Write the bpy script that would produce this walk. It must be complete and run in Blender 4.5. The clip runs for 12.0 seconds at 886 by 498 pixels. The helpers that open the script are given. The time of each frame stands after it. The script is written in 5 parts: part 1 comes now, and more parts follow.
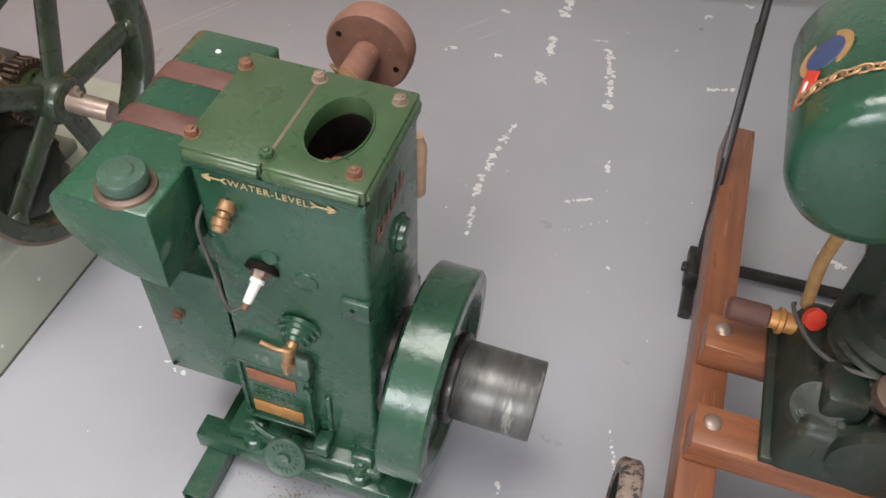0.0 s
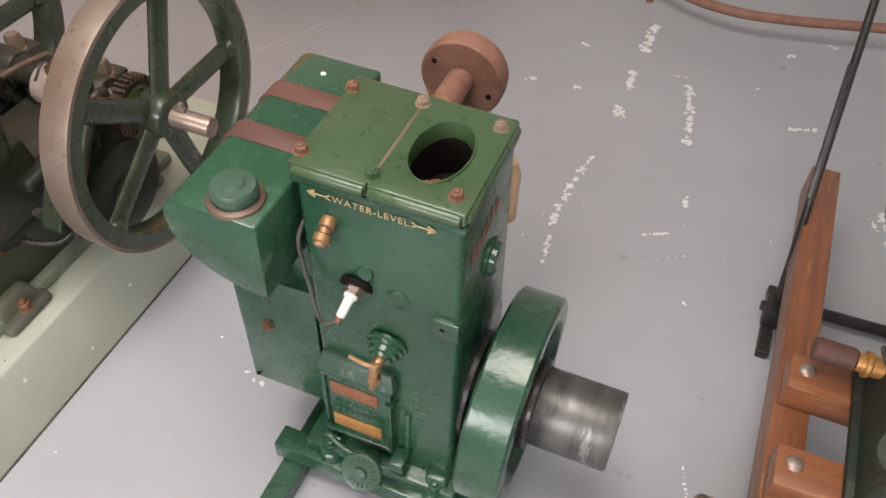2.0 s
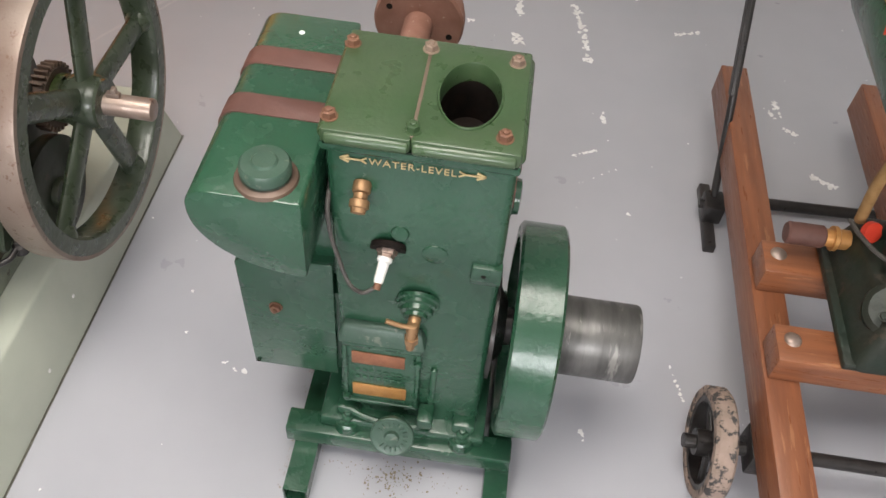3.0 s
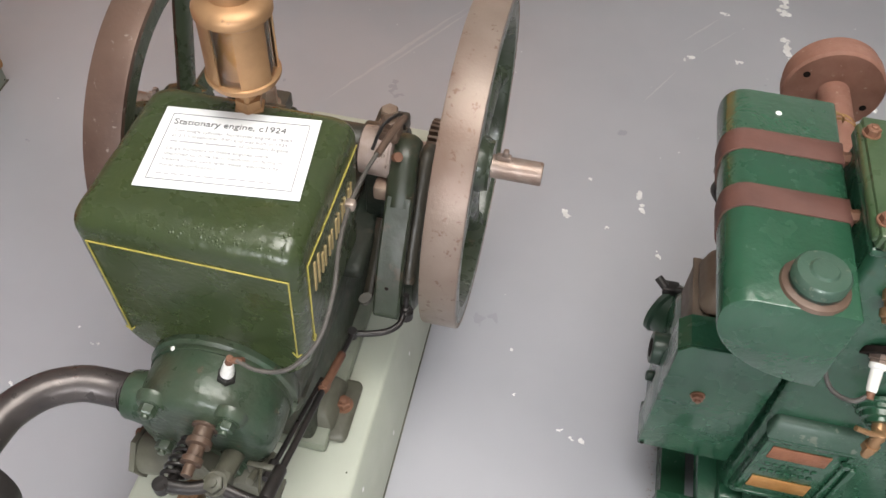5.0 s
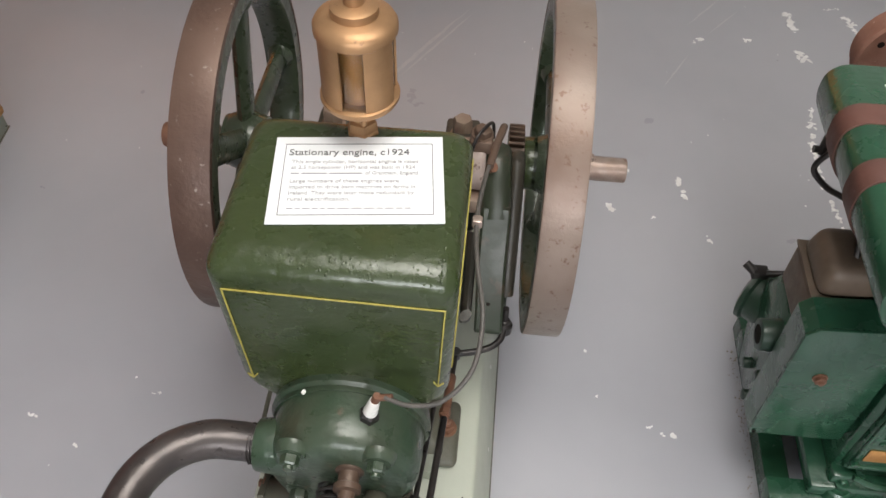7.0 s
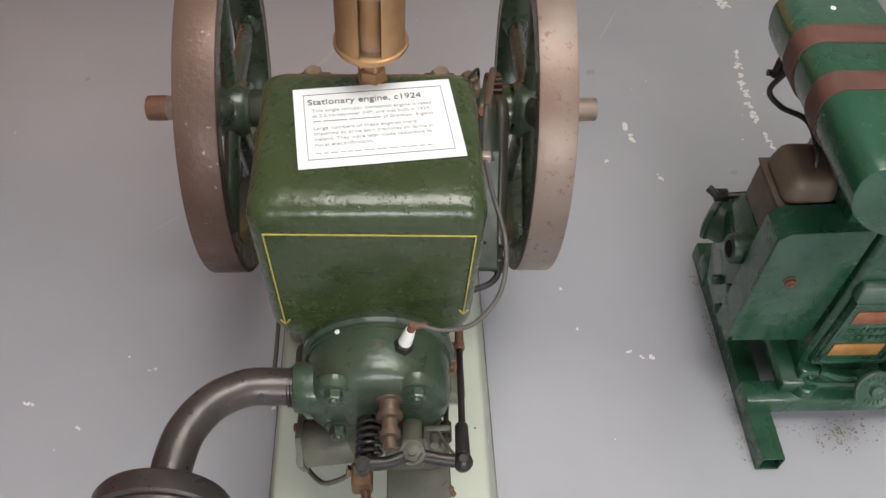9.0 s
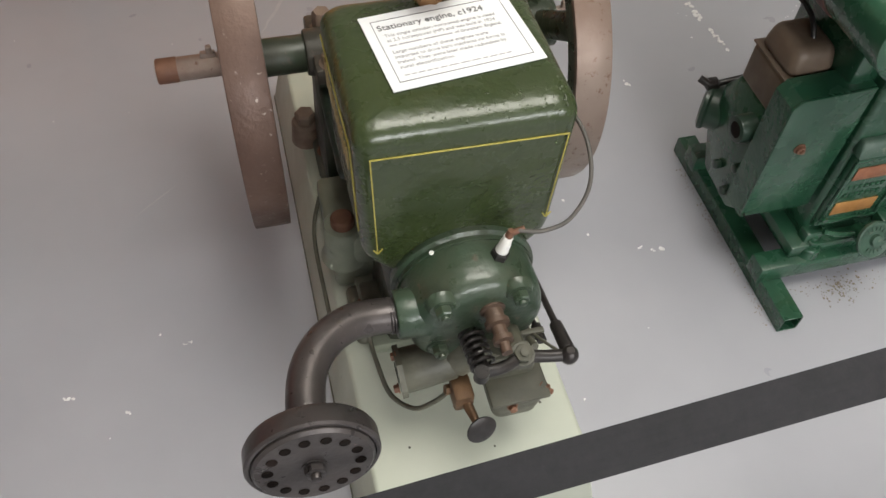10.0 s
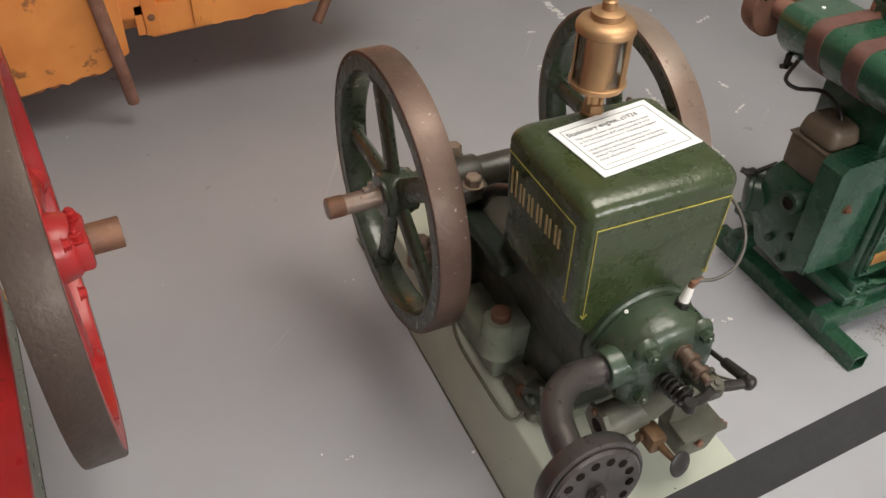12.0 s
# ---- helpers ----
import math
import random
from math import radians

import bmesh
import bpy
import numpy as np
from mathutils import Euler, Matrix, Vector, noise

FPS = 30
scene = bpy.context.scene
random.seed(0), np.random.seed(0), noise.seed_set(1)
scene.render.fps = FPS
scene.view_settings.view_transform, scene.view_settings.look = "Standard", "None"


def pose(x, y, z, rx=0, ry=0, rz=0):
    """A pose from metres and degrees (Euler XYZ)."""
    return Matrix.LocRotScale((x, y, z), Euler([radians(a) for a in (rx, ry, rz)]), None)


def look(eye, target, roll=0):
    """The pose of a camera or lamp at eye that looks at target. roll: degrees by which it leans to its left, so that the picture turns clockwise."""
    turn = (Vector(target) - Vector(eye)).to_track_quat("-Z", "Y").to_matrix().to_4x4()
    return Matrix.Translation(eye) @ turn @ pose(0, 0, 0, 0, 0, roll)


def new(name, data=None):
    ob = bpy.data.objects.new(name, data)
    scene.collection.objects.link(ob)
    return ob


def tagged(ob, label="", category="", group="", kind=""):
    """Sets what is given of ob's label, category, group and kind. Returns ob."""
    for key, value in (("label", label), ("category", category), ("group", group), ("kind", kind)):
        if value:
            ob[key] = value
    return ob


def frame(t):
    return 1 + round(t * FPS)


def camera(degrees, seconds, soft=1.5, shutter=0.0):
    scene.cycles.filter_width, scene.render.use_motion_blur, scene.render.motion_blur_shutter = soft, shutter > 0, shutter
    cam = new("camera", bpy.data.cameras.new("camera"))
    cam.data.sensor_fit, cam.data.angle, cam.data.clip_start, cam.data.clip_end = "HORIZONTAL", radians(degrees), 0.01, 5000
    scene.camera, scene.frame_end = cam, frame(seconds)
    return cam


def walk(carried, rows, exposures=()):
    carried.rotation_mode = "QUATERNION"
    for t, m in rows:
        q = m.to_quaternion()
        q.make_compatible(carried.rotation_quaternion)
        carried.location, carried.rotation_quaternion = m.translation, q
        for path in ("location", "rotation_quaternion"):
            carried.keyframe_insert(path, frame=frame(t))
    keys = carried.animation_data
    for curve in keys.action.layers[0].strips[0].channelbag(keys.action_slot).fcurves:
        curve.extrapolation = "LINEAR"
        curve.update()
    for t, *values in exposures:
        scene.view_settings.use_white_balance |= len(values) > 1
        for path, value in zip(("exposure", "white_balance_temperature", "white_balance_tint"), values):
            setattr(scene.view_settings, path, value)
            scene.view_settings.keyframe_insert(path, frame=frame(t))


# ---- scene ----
cam = camera(56.0, 12.0)
PATH = [
    (0, (1.378, -0.514, 1.581), (1.038, 0.752, 0.071), 3.9),
    (0.5, (1.393, -0.488, 1.57), (0.865, 0.612, -0.015), 0.2),
    (1, (1.404, -0.485, 1.578), (0.823, 0.564, -0.022), -1.5),
    (1.5, (1.404, -0.482, 1.569), (0.806, 0.636, 0.022), -0.7),
    (2, (1.33, -0.555, 1.591), (0.852, 0.714, 0.122), 2.5),
    (2.5, (1.145, -0.648, 1.582), (0.889, 0.675, 0.104), 5.2),
    (2.7, (1.102, -0.637, 1.57), (0.932, 0.657, 0.054), 5.6),
    (4.3, (0.658, -0.547, 1.55), (0.781, 0.705, -0.005), 5.1),
    (4.5, (0.579, -0.567, 1.549), (0.615, 0.707, 0.008), 4.7),
    (4.6, (0.532, -0.584, 1.54), (0.532, 0.709, 0.014), 4.9),
    (5, (0.426, -0.566, 1.548), (0.218, 0.696, 0.01), 3.6),
    (5.5, (0.354, -0.501, 1.524), (-0.024, 0.69, -0.038), 1.1),
    (6, (0.3, -0.494, 1.517), (-0.057, 0.699, -0.048), 0.0),
    (6.5, (0.221, -0.562, 1.518), (0.045, 0.719, -0.008), 1.0),
    (8.3, (0.139, -0.552, 1.51), (0.132, 0.715, -0.037), 2.4),
    (8.5, (0.116, -0.583, 1.513), (0.151, 0.694, -0.026), 2.6),
    (9, (0.045, -0.659, 1.525), (0.161, 0.6, -0.026), 3.7),
    (9.5, (-0.083, -0.706, 1.502), (0.095, 0.474, -0.103), 4.8),
    (10, (-0.234, -0.689, 1.5), (0.133, 0.453, -0.101), 4.3),
    (10.5, (-0.422, -0.723, 1.519), (0.248, 0.417, 0.019), 1.7),
    (11, (-0.596, -0.754, 1.558), (0.278, 0.361, 0.146), -0.1),
    (11.5, (-0.694, -0.767, 1.561), (0.195, 0.4, 0.202), 0.7),
    (12, (-0.752, -0.781, 1.561), (-0.101, 0.571, 0.239), 2.1),
]
walk(cam, [(t, look(eye, target, roll)) for t, eye, target, roll in PATH], [(0.0, 0.11, 6480, 9), (1.5, 0.12, 6650, 9), (2.0, 0.11, 6750, 10), (2.5, 0.16, 6600, 9), (4.5, 0.17, 6650, 9), (5.0, 0.11, 6480, 8), (6.0, 0.01, 6480, 8), (6.5, -0.06, 6500, 8), (8.5, -0.23, 6480, 8), (9.5, -0.18, 6500, 7), (10.5, -0.22, 6750, 6), (11.0, -0.13, 6750, 6), (12.0, -0.15, 6900, 7)])

# ---- light ----
world = bpy.data.worlds.new("world")
scene.world = world
world.use_nodes = True
sky = world.node_tree.nodes.new("ShaderNodeTexSky")
sky.sky_type, sky.sun_disc, sky.sun_elevation, sky.sun_rotation = "NISHITA", False, radians(40), radians(200)
world.node_tree.nodes["Background"].inputs["Strength"].default_value = 0.1
world.node_tree.links.new(sky.outputs[0], world.node_tree.nodes["Background"].inputs["Color"])
# Sources are unseen; power and position set to match the brightness.
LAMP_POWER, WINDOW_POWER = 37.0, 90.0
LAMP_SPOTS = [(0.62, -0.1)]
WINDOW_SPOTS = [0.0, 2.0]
ROOM = (-4.0, 5.2, -4.2, 3.4, 3.3)


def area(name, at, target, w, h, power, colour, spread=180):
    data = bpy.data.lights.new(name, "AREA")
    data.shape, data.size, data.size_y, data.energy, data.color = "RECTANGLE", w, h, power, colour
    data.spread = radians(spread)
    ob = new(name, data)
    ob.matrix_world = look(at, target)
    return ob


# Overhead panel is assumed from the soft shadows on either side.
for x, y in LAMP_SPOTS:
    area("assumed_roof_light", (x, y, 3.16), (x, y + 0.001, 0), 1.9, 1.3, LAMP_POWER, (1.0, 0.955, 0.90), 140)
# Windows behind the walkway are unseen, inferred from highlights on the rims.
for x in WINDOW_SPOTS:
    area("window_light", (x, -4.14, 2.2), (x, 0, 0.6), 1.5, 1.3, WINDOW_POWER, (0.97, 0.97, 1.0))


# ---- materials ----
def material(name, base, second=None, rough=0.4, metal=0.0, scale=8.0, spots=None, spot_at=0.62, spot_scale=30.0,
             bump=0.15, bump_scale=60.0, rough_var=0.10, spec=0.5, coat=0.0, stretch=(1, 1, 1), lump=0.0):
    m = bpy.data.materials.new(name)
    m.use_nodes = True
    nt = m.node_tree
    bsdf = nt.nodes["Principled BSDF"]
    add, link = nt.nodes.new, nt.links.new
    tc = add("ShaderNodeTexCoord")
    mp = add("ShaderNodeMapping")
    mp.inputs["Scale"].default_value = stretch
    link(tc.outputs["Object"], mp.inputs["Vector"])

    def noise_node(s, detail=4.0, rough_n=0.55):
        n = add("ShaderNodeTexNoise")
        n.inputs["Scale"].default_value, n.inputs["Detail"].default_value, n.inputs["Roughness"].default_value = s, detail, rough_n
        link(mp.outputs[0], n.inputs["Vector"])
        return n.outputs["Fac"]

    def ramp(fac, lo, hi):
        r = add("ShaderNodeMapRange")
        r.inputs["From Min"].default_value, r.inputs["From Max"].default_value = lo, hi
        link(fac, r.inputs["Value"])
        return r.outputs["Result"]

    def mix(fac, a, b):
        x = add("ShaderNodeMix")
        x.data_type = "RGBA"
        link(fac, x.inputs["Factor"])
        for sock, v in ((x.inputs["A"], a), (x.inputs["B"], b)):
            if isinstance(v, tuple):
                sock.default_value = (*v, 1)
            else:
                link(v, sock)
        return x.outputs["Result"]

    second = second or tuple(c * 0.72 for c in base)
    large = noise_node(scale)
    col = mix(ramp(large, 0.35, 0.68), base, second)
    if spots:
        mask = ramp(noise_node(spot_scale, 6.0, 0.65), spot_at, spot_at + 0.05)
        col = mix(mask, col, spots)
    link(col, bsdf.inputs["Base Color"])
    r = add("ShaderNodeMapRange")
    r.inputs["From Min"].default_value, r.inputs["From Max"].default_value = 0.3, 0.7
    r.inputs["To Min"].default_value, r.inputs["To Max"].default_value = max(0.03, rough - rough_var), min(1.0, rough + rough_var)
    link(noise_node(scale * 3.1, 5.0), r.inputs["Value"])
    link(r.outputs["Result"], bsdf.inputs["Roughness"])
    bsdf.inputs["Metallic"].default_value = metal
    bsdf.inputs["Specular IOR Level"].default_value = spec
    bsdf.inputs["Coat Weight"].default_value = coat
    bsdf.inputs["Coat Roughness"].default_value = 0.12
    b = add("ShaderNodeBump")
    b.inputs["Strength"].default_value, b.inputs["Distance"].default_value = bump, 0.002
    link(noise_node(bump_scale, 3.0), b.inputs["Height"])
    if lump:
        b2 = add("ShaderNodeBump")
        b2.inputs["Strength"].default_value, b2.inputs["Distance"].default_value = lump, 0.01
        link(noise_node(22.0, 3.0), b2.inputs["Height"])
        link(b2.outputs[0], b.inputs["Normal"])
    link(b.outputs[0], bsdf.inputs["Normal"])
    return m


RUST = (0.16, 0.07, 0.04)
FLOOR = material("floor_paint", (0.374, 0.373, 0.400), (0.340, 0.341, 0.368), 0.34, scale=2.2, bump=0.07, bump_scale=130, rough_var=0.07)
GREEN = material("brunswick_green_paint", (0.021, 0.073, 0.039), (0.015, 0.056, 0.031), 0.25, scale=6, spots=(0.020, 0.056, 0.028), spot_at=0.66, spot_scale=20, bump=0.4, bump_scale=95, coat=0.35, lump=0.16, spec=0.45)
GREEN_TOP = material("dusty_green_paint", (0.034, 0.070, 0.027), (0.050, 0.080, 0.038), 0.33, scale=9, spots=(0.11, 0.11, 0.075), spot_at=0.69, spot_scale=55, bump=0.35, bump_scale=90, coat=0.2, lump=0.1)
OLIVE = material("olive_green_paint", (0.035, 0.049, 0.016), (0.031, 0.045, 0.017), 0.28, scale=7, spots=(0.045, 0.050, 0.024), spot_at=0.70, spot_scale=30, bump=0.5, bump_scale=85, coat=0.3, lump=0.28, spec=0.45, rough_var=0.07)
WHEEL = material("worn_olive_paint", (0.042, 0.055, 0.032), (0.033, 0.045, 0.027), 0.31, scale=12, spots=(0.075, 0.065, 0.04), spot_at=0.68, spot_scale=28, bump=0.35, bump_scale=60, coat=0.25, lump=0.35)
OLIVE_DARK = material("oily_green_paint", (0.025, 0.036, 0.020), (0.036, 0.034, 0.024), 0.42, scale=12, spots=(0.055, 0.045, 0.03), spot_at=0.58, spot_scale=22, bump=0.3, bump_scale=50, lump=0.2)
HEAD = material("cast_green_paint", (0.034, 0.060, 0.036), (0.048, 0.058, 0.037), 0.34, scale=14, spots=(0.085, 0.07, 0.048), spot_at=0.64, spot_scale=36, bump=0.45, bump_scale=70, coat=0.15, lump=0.4)
CARB = material("grimy_grey_green", (0.115, 0.112, 0.082), (0.068, 0.066, 0.050), 0.5, scale=16, spots=RUST, spot_at=0.68, spot_scale=40, bump=0.4, bump_scale=60, lump=0.2)
GREY_GREEN = material("dusty_grey_green", (0.23, 0.25, 0.19), (0.15, 0.16, 0.125), 0.5, scale=14, spots=(0.06, 0.055, 0.04), spot_at=0.64, spot_scale=26, bump=0.3, bump_scale=60, lump=0.15)
TREAD = material("worn_iron_rim", (0.235, 0.185, 0.155), (0.155, 0.10, 0.075), 0.42, metal=0.3, scale=5, spots=(0.13, 0.075, 0.05), spot_at=0.60, spot_scale=60, bump=0.22, bump_scale=190)
TREAD_RUST = material("rusty_iron_rim", (0.135, 0.083, 0.062), (0.085, 0.048, 0.036), 0.48, metal=0.3, scale=7, spots=(0.27, 0.22, 0.19), spot_at=0.63, spot_scale=80, bump=0.45, bump_scale=110)
STEEL = material("bare_steel", (0.36, 0.29, 0.25), (0.26, 0.185, 0.15), 0.42, metal=0.6, scale=18, spots=(0.18, 0.10, 0.07), spot_at=0.60, spot_scale=50, bump=0.35, bump_scale=120)
RUSTY = material("rusty_steel", (0.20, 0.095, 0.055), (0.13, 0.06, 0.04), 0.6, metal=0.25, scale=22, spots=(0.30, 0.20, 0.15), spot_at=0.66, spot_scale=60, bump=0.5, bump_scale=110)
PINK_RUST = material("heat_scaled_iron", (0.27, 0.135, 0.10), (0.20, 0.09, 0.06), 0.75, scale=18, spots=(0.36, 0.24, 0.19), spot_at=0.64, spot_scale=70, bump=0.6, bump_scale=130)
PULLEY = material("oily_pulley_steel", (0.055, 0.053, 0.05), (0.14, 0.135, 0.13), 0.42, metal=0.55, scale=20, spots=(0.24, 0.23, 0.215), spot_at=0.57, spot_scale=26, bump=0.4, bump_scale=120, stretch=(1.3, 0.25, 0.25))
BLACK = material("black_iron", (0.022, 0.020, 0.020), (0.04, 0.034, 0.032), 0.36, metal=0.35, scale=20, spots=(0.09, 0.07, 0.06), spot_at=0.68, spot_scale=45, bump=0.35, bump_scale=80)
PIPE = material("blackened_pipe", (0.060, 0.053, 0.053), (0.090, 0.076, 0.072), 0.34, metal=0.5, scale=14, spots=(0.15, 0.12, 0.11), spot_at=0.68, spot_scale=70, bump=0.3, bump_scale=90)
BRASS = material("dull_brass", (0.42, 0.245, 0.125), (0.30, 0.175, 0.09), 0.46, metal=0.65, scale=16, spots=(0.24, 0.14, 0.08), spot_at=0.66, spot_scale=40, bump=0.15, bump_scale=90)
DULL = material("tarnished_brass", (0.20, 0.115, 0.06), (0.14, 0.08, 0.045), 0.5, metal=0.5, scale=40, bump=0.3, bump_scale=90)
COPPER = material("copper_plate", (0.36, 0.15, 0.08), (0.27, 0.11, 0.06), 0.45, metal=0.5, scale=50, bump=0.3, bump_scale=160)
BRASS_PLATE = material("orange_brass_plate", (0.50, 0.25, 0.08), (0.40, 0.19, 0.06), 0.45, metal=0.4, scale=50, bump=0.3, bump_scale=160)
LEATHER = material("brown_strap", (0.115, 0.048, 0.036), (0.085, 0.036, 0.028), 0.62, scale=14, spots=(0.15, 0.09, 0.07), spot_at=0.66, spot_scale=40, bump=0.3, bump_scale=120)
TIN = material("brown_tin", (0.12, 0.075, 0.052), (0.085, 0.055, 0.04), 0.5, metal=0.2, scale=16, spots=(0.17, 0.12, 0.09), spot_at=0.64, spot_scale=40, bump=0.25)
PLINTH = material("pale_green_concrete", (0.45, 0.47, 0.39), (0.395, 0.415, 0.345), 0.5, scale=5, spots=(0.29, 0.29, 0.24), spot_at=0.67, spot_scale=14, bump=0.25, bump_scale=40)
PLINTH_GREY = material("grey_green_concrete", (0.27, 0.30, 0.25), (0.22, 0.25, 0.21), 0.6, scale=5, spots=(0.10, 0.10, 0.09), spot_at=0.70, spot_scale=24, bump=0.25, bump_scale=50)
WOOD = material("varnished_hardwood", (0.235, 0.085, 0.038), (0.16, 0.055, 0.026), 0.36, scale=9, spots=(0.29, 0.125, 0.06), spot_at=0.60, spot_scale=16, bump=0.3, bump_scale=60, stretch=(6, 0.5, 6))
WOOD_X = material("varnished_hardwood_rail", (0.25, 0.092, 0.04), (0.165, 0.057, 0.026), 0.34, scale=9, spots=(0.30, 0.13, 0.06), spot_at=0.60, spot_scale=16, bump=0.3, bump_scale=60, stretch=(0.5, 6, 6))
CERAMIC = material("white_ceramic", (0.80, 0.79, 0.76), (0.74, 0.72, 0.68), 0.22, scale=30, bump=0.02)
RUBBER = material("grey_rubber_lead", (0.06, 0.055, 0.05), (0.085, 0.075, 0.066), 0.55, scale=40, bump=0.15)
BELT = material("black_webbing", (0.0185, 0.018, 0.020), (0.023, 0.022, 0.025), 0.75, scale=30, bump=0.35, bump_scale=300, rough_var=0.05, spec=0.3)
CARD = material("white_card", (0.74, 0.75, 0.76), (0.71, 0.72, 0.73), 0.6, scale=20, bump=0.02, rough_var=0.05, spec=0.25)
INK = material("grey_ink", (0.09, 0.09, 0.095), (0.11, 0.11, 0.115), 0.6, bump=0.0)
INK_FAINT = material("faint_ink", (0.27, 0.27, 0.28), (0.33, 0.33, 0.34), 0.6, bump=0.0)
GOLD = material("gold_lettering", (0.50, 0.38, 0.19), (0.42, 0.31, 0.15), 0.45, scale=40, bump=0.1)
DUSTY_TIN = material("dusty_brown_tin", (0.15, 0.108, 0.078), (0.10, 0.072, 0.052), 0.5, metal=0.1, scale=14, spots=(0.10, 0.075, 0.05), spot_at=0.66, spot_scale=30, bump=0.25)
YELLOW = material("yellow_lining", (0.44, 0.37, 0.08), (0.34, 0.29, 0.07), 0.4, scale=40, bump=0.05)
RED_SCRIPT = material("red_script_paint", (0.20, 0.06, 0.045), (0.12, 0.06, 0.045), 0.45, scale=40, bump=0.05)
RED = material("red_gloss_paint", (0.40, 0.018, 0.018), (0.32, 0.016, 0.018), 0.36, scale=8, spots=(0.22, 0.02, 0.018), spot_at=0.66, spot_scale=30, bump=0.15, bump_scale=60, coat=0.12, lump=0.1)
ORANGE = material("faded_orange_paint", (0.74, 0.29, 0.07), (0.60, 0.19, 0.045), 0.5, scale=4, spots=(0.28, 0.10, 0.035), spot_at=0.62, spot_scale=9, bump=0.35, bump_scale=40)
TYRE = material("worn_pale_tyre", (0.30, 0.22, 0.18), (0.20, 0.15, 0.12), 0.8, scale=22, spots=(0.04, 0.036, 0.035), spot_at=0.52, spot_scale=45, bump=0.5, bump_scale=90)
CHIP = material("exposed_white_primer", (0.80, 0.79, 0.78), (0.66, 0.65, 0.63), 0.7, scale=40, bump=0.3)
# Unseen walls and ceiling, kept pale to bounce fill onto the engine sides.
WALL = material("cream_wall_paint", (0.66, 0.645, 0.605), (0.60, 0.585, 0.55), 0.7, scale=2, bump=0.15, bump_scale=50)
CEILING = material("white_ceiling_paint", (0.76, 0.755, 0.74), (0.70, 0.695, 0.68), 0.8, scale=2, bump=0.1)
DUSTY_NUT = material("dusty_tan_nut", (0.25, 0.185, 0.14), (0.18, 0.11, 0.08), 0.6, metal=0.2, scale=30, bump=0.3)
PALE_WOOD = material("pale_turned_wood", (0.45, 0.30, 0.20), (0.38, 0.24, 0.15), 0.5, scale=30, bump=0.2)
# Near-black for the shade inside holes, also for dark chips and a rivet.
DARK = material("hole_shade_and_dark_marks", (0.008, 0.007, 0.006), (0.018, 0.012, 0.010), 0.9, scale=30, bump=0.3, spec=0.1)
GRIME = material("oily_brown_grime", (0.034, 0.031, 0.023), (0.052, 0.043, 0.032), 0.42, scale=14, spots=(0.085, 0.065, 0.045), spot_at=0.62, spot_scale=26, bump=0.4, bump_scale=60, lump=0.3)
DUST = material("floor_dirt", (0.26, 0.22, 0.15), (0.20, 0.16, 0.11), 0.9, scale=60, bump=0.5)
# Engine green darkened for the shaded works beside the magneto cover.
SHADED_GREEN = material("shaded_engine_green", (0.017, 0.040, 0.026), (0.022, 0.036, 0.026), 0.38, scale=10, spots=(0.07, 0.06, 0.05), spot_at=0.68, spot_scale=30, bump=0.3, bump_scale=50, coat=0.1, lump=0.2, spec=0.35)
# Darker, greyer green for the trolley engine, side rails and magneto bracket.
T_GREEN = material("blackish_engine_green", (0.014, 0.024, 0.017), (0.026, 0.026, 0.020), 0.42, scale=9, spots=(0.05, 0.04, 0.03), spot_at=0.60, spot_scale=24, bump=0.4, bump_scale=50, lump=0.35, spec=0.35)
PINK_GREY = material("dusty_pink_grey_metal", (0.34, 0.27, 0.24), (0.22, 0.16, 0.13), 0.6, scale=22, spots=(0.10, 0.06, 0.045), spot_at=0.62, spot_scale=40, bump=0.35, bump_scale=90)
DARK_RIM = material("dark_brown_iron_rim", (0.085, 0.062, 0.050), (0.060, 0.040, 0.032), 0.5, metal=0.3, scale=7, spots=(0.13, 0.09, 0.07), spot_at=0.64, spot_scale=70, bump=0.4, bump_scale=110)
WORN_GREEN = material("worn_pale_green_paint", (0.050, 0.088, 0.064), (0.030, 0.070, 0.046), 0.4, scale=30, spots=(0.12, 0.14, 0.11), spot_at=0.60, spot_scale=60, bump=0.4, bump_scale=110)
SCUFF = material("pale_floor_scuff", (0.44, 0.43, 0.44), (0.40, 0.40, 0.415), 0.5, scale=30, bump=0.1, bump_scale=120)
BLUE = material("blue_transfer", (0.035, 0.06, 0.15), (0.03, 0.05, 0.12), 0.4, bump=0.1)
SCARLET = material("scarlet_plastic", (0.62, 0.05, 0.025), (0.55, 0.04, 0.02), 0.35, bump=0.05)
BRASS_RUST = material("bright_flaking_rust", (0.34, 0.13, 0.055), (0.22, 0.08, 0.035), 0.85, scale=30, bump=0.6, bump_scale=90)
STRAW = material("straw_wrap", (0.36, 0.21, 0.085), (0.26, 0.14, 0.05), 0.7, scale=50, bump=0.5, bump_scale=120)

GLASS = bpy.data.materials.new("oiler_glass")
GLASS.use_nodes = True
g = GLASS.node_tree.nodes["Principled BSDF"]
g.inputs["Base Color"].default_value, g.inputs["Roughness"].default_value = (0.95, 0.93, 0.86, 1), 0.08
g.inputs["Transmission Weight"].default_value, g.inputs["IOR"].default_value = 1.0, 1.45
WINDOW_GLASS = bpy.data.materials.new("window_glass")
WINDOW_GLASS.use_nodes = True
g = WINDOW_GLASS.node_tree.nodes["Principled BSDF"]
g.inputs["Roughness"].default_value, g.inputs["Transmission Weight"].default_value = 0.02, 1.0
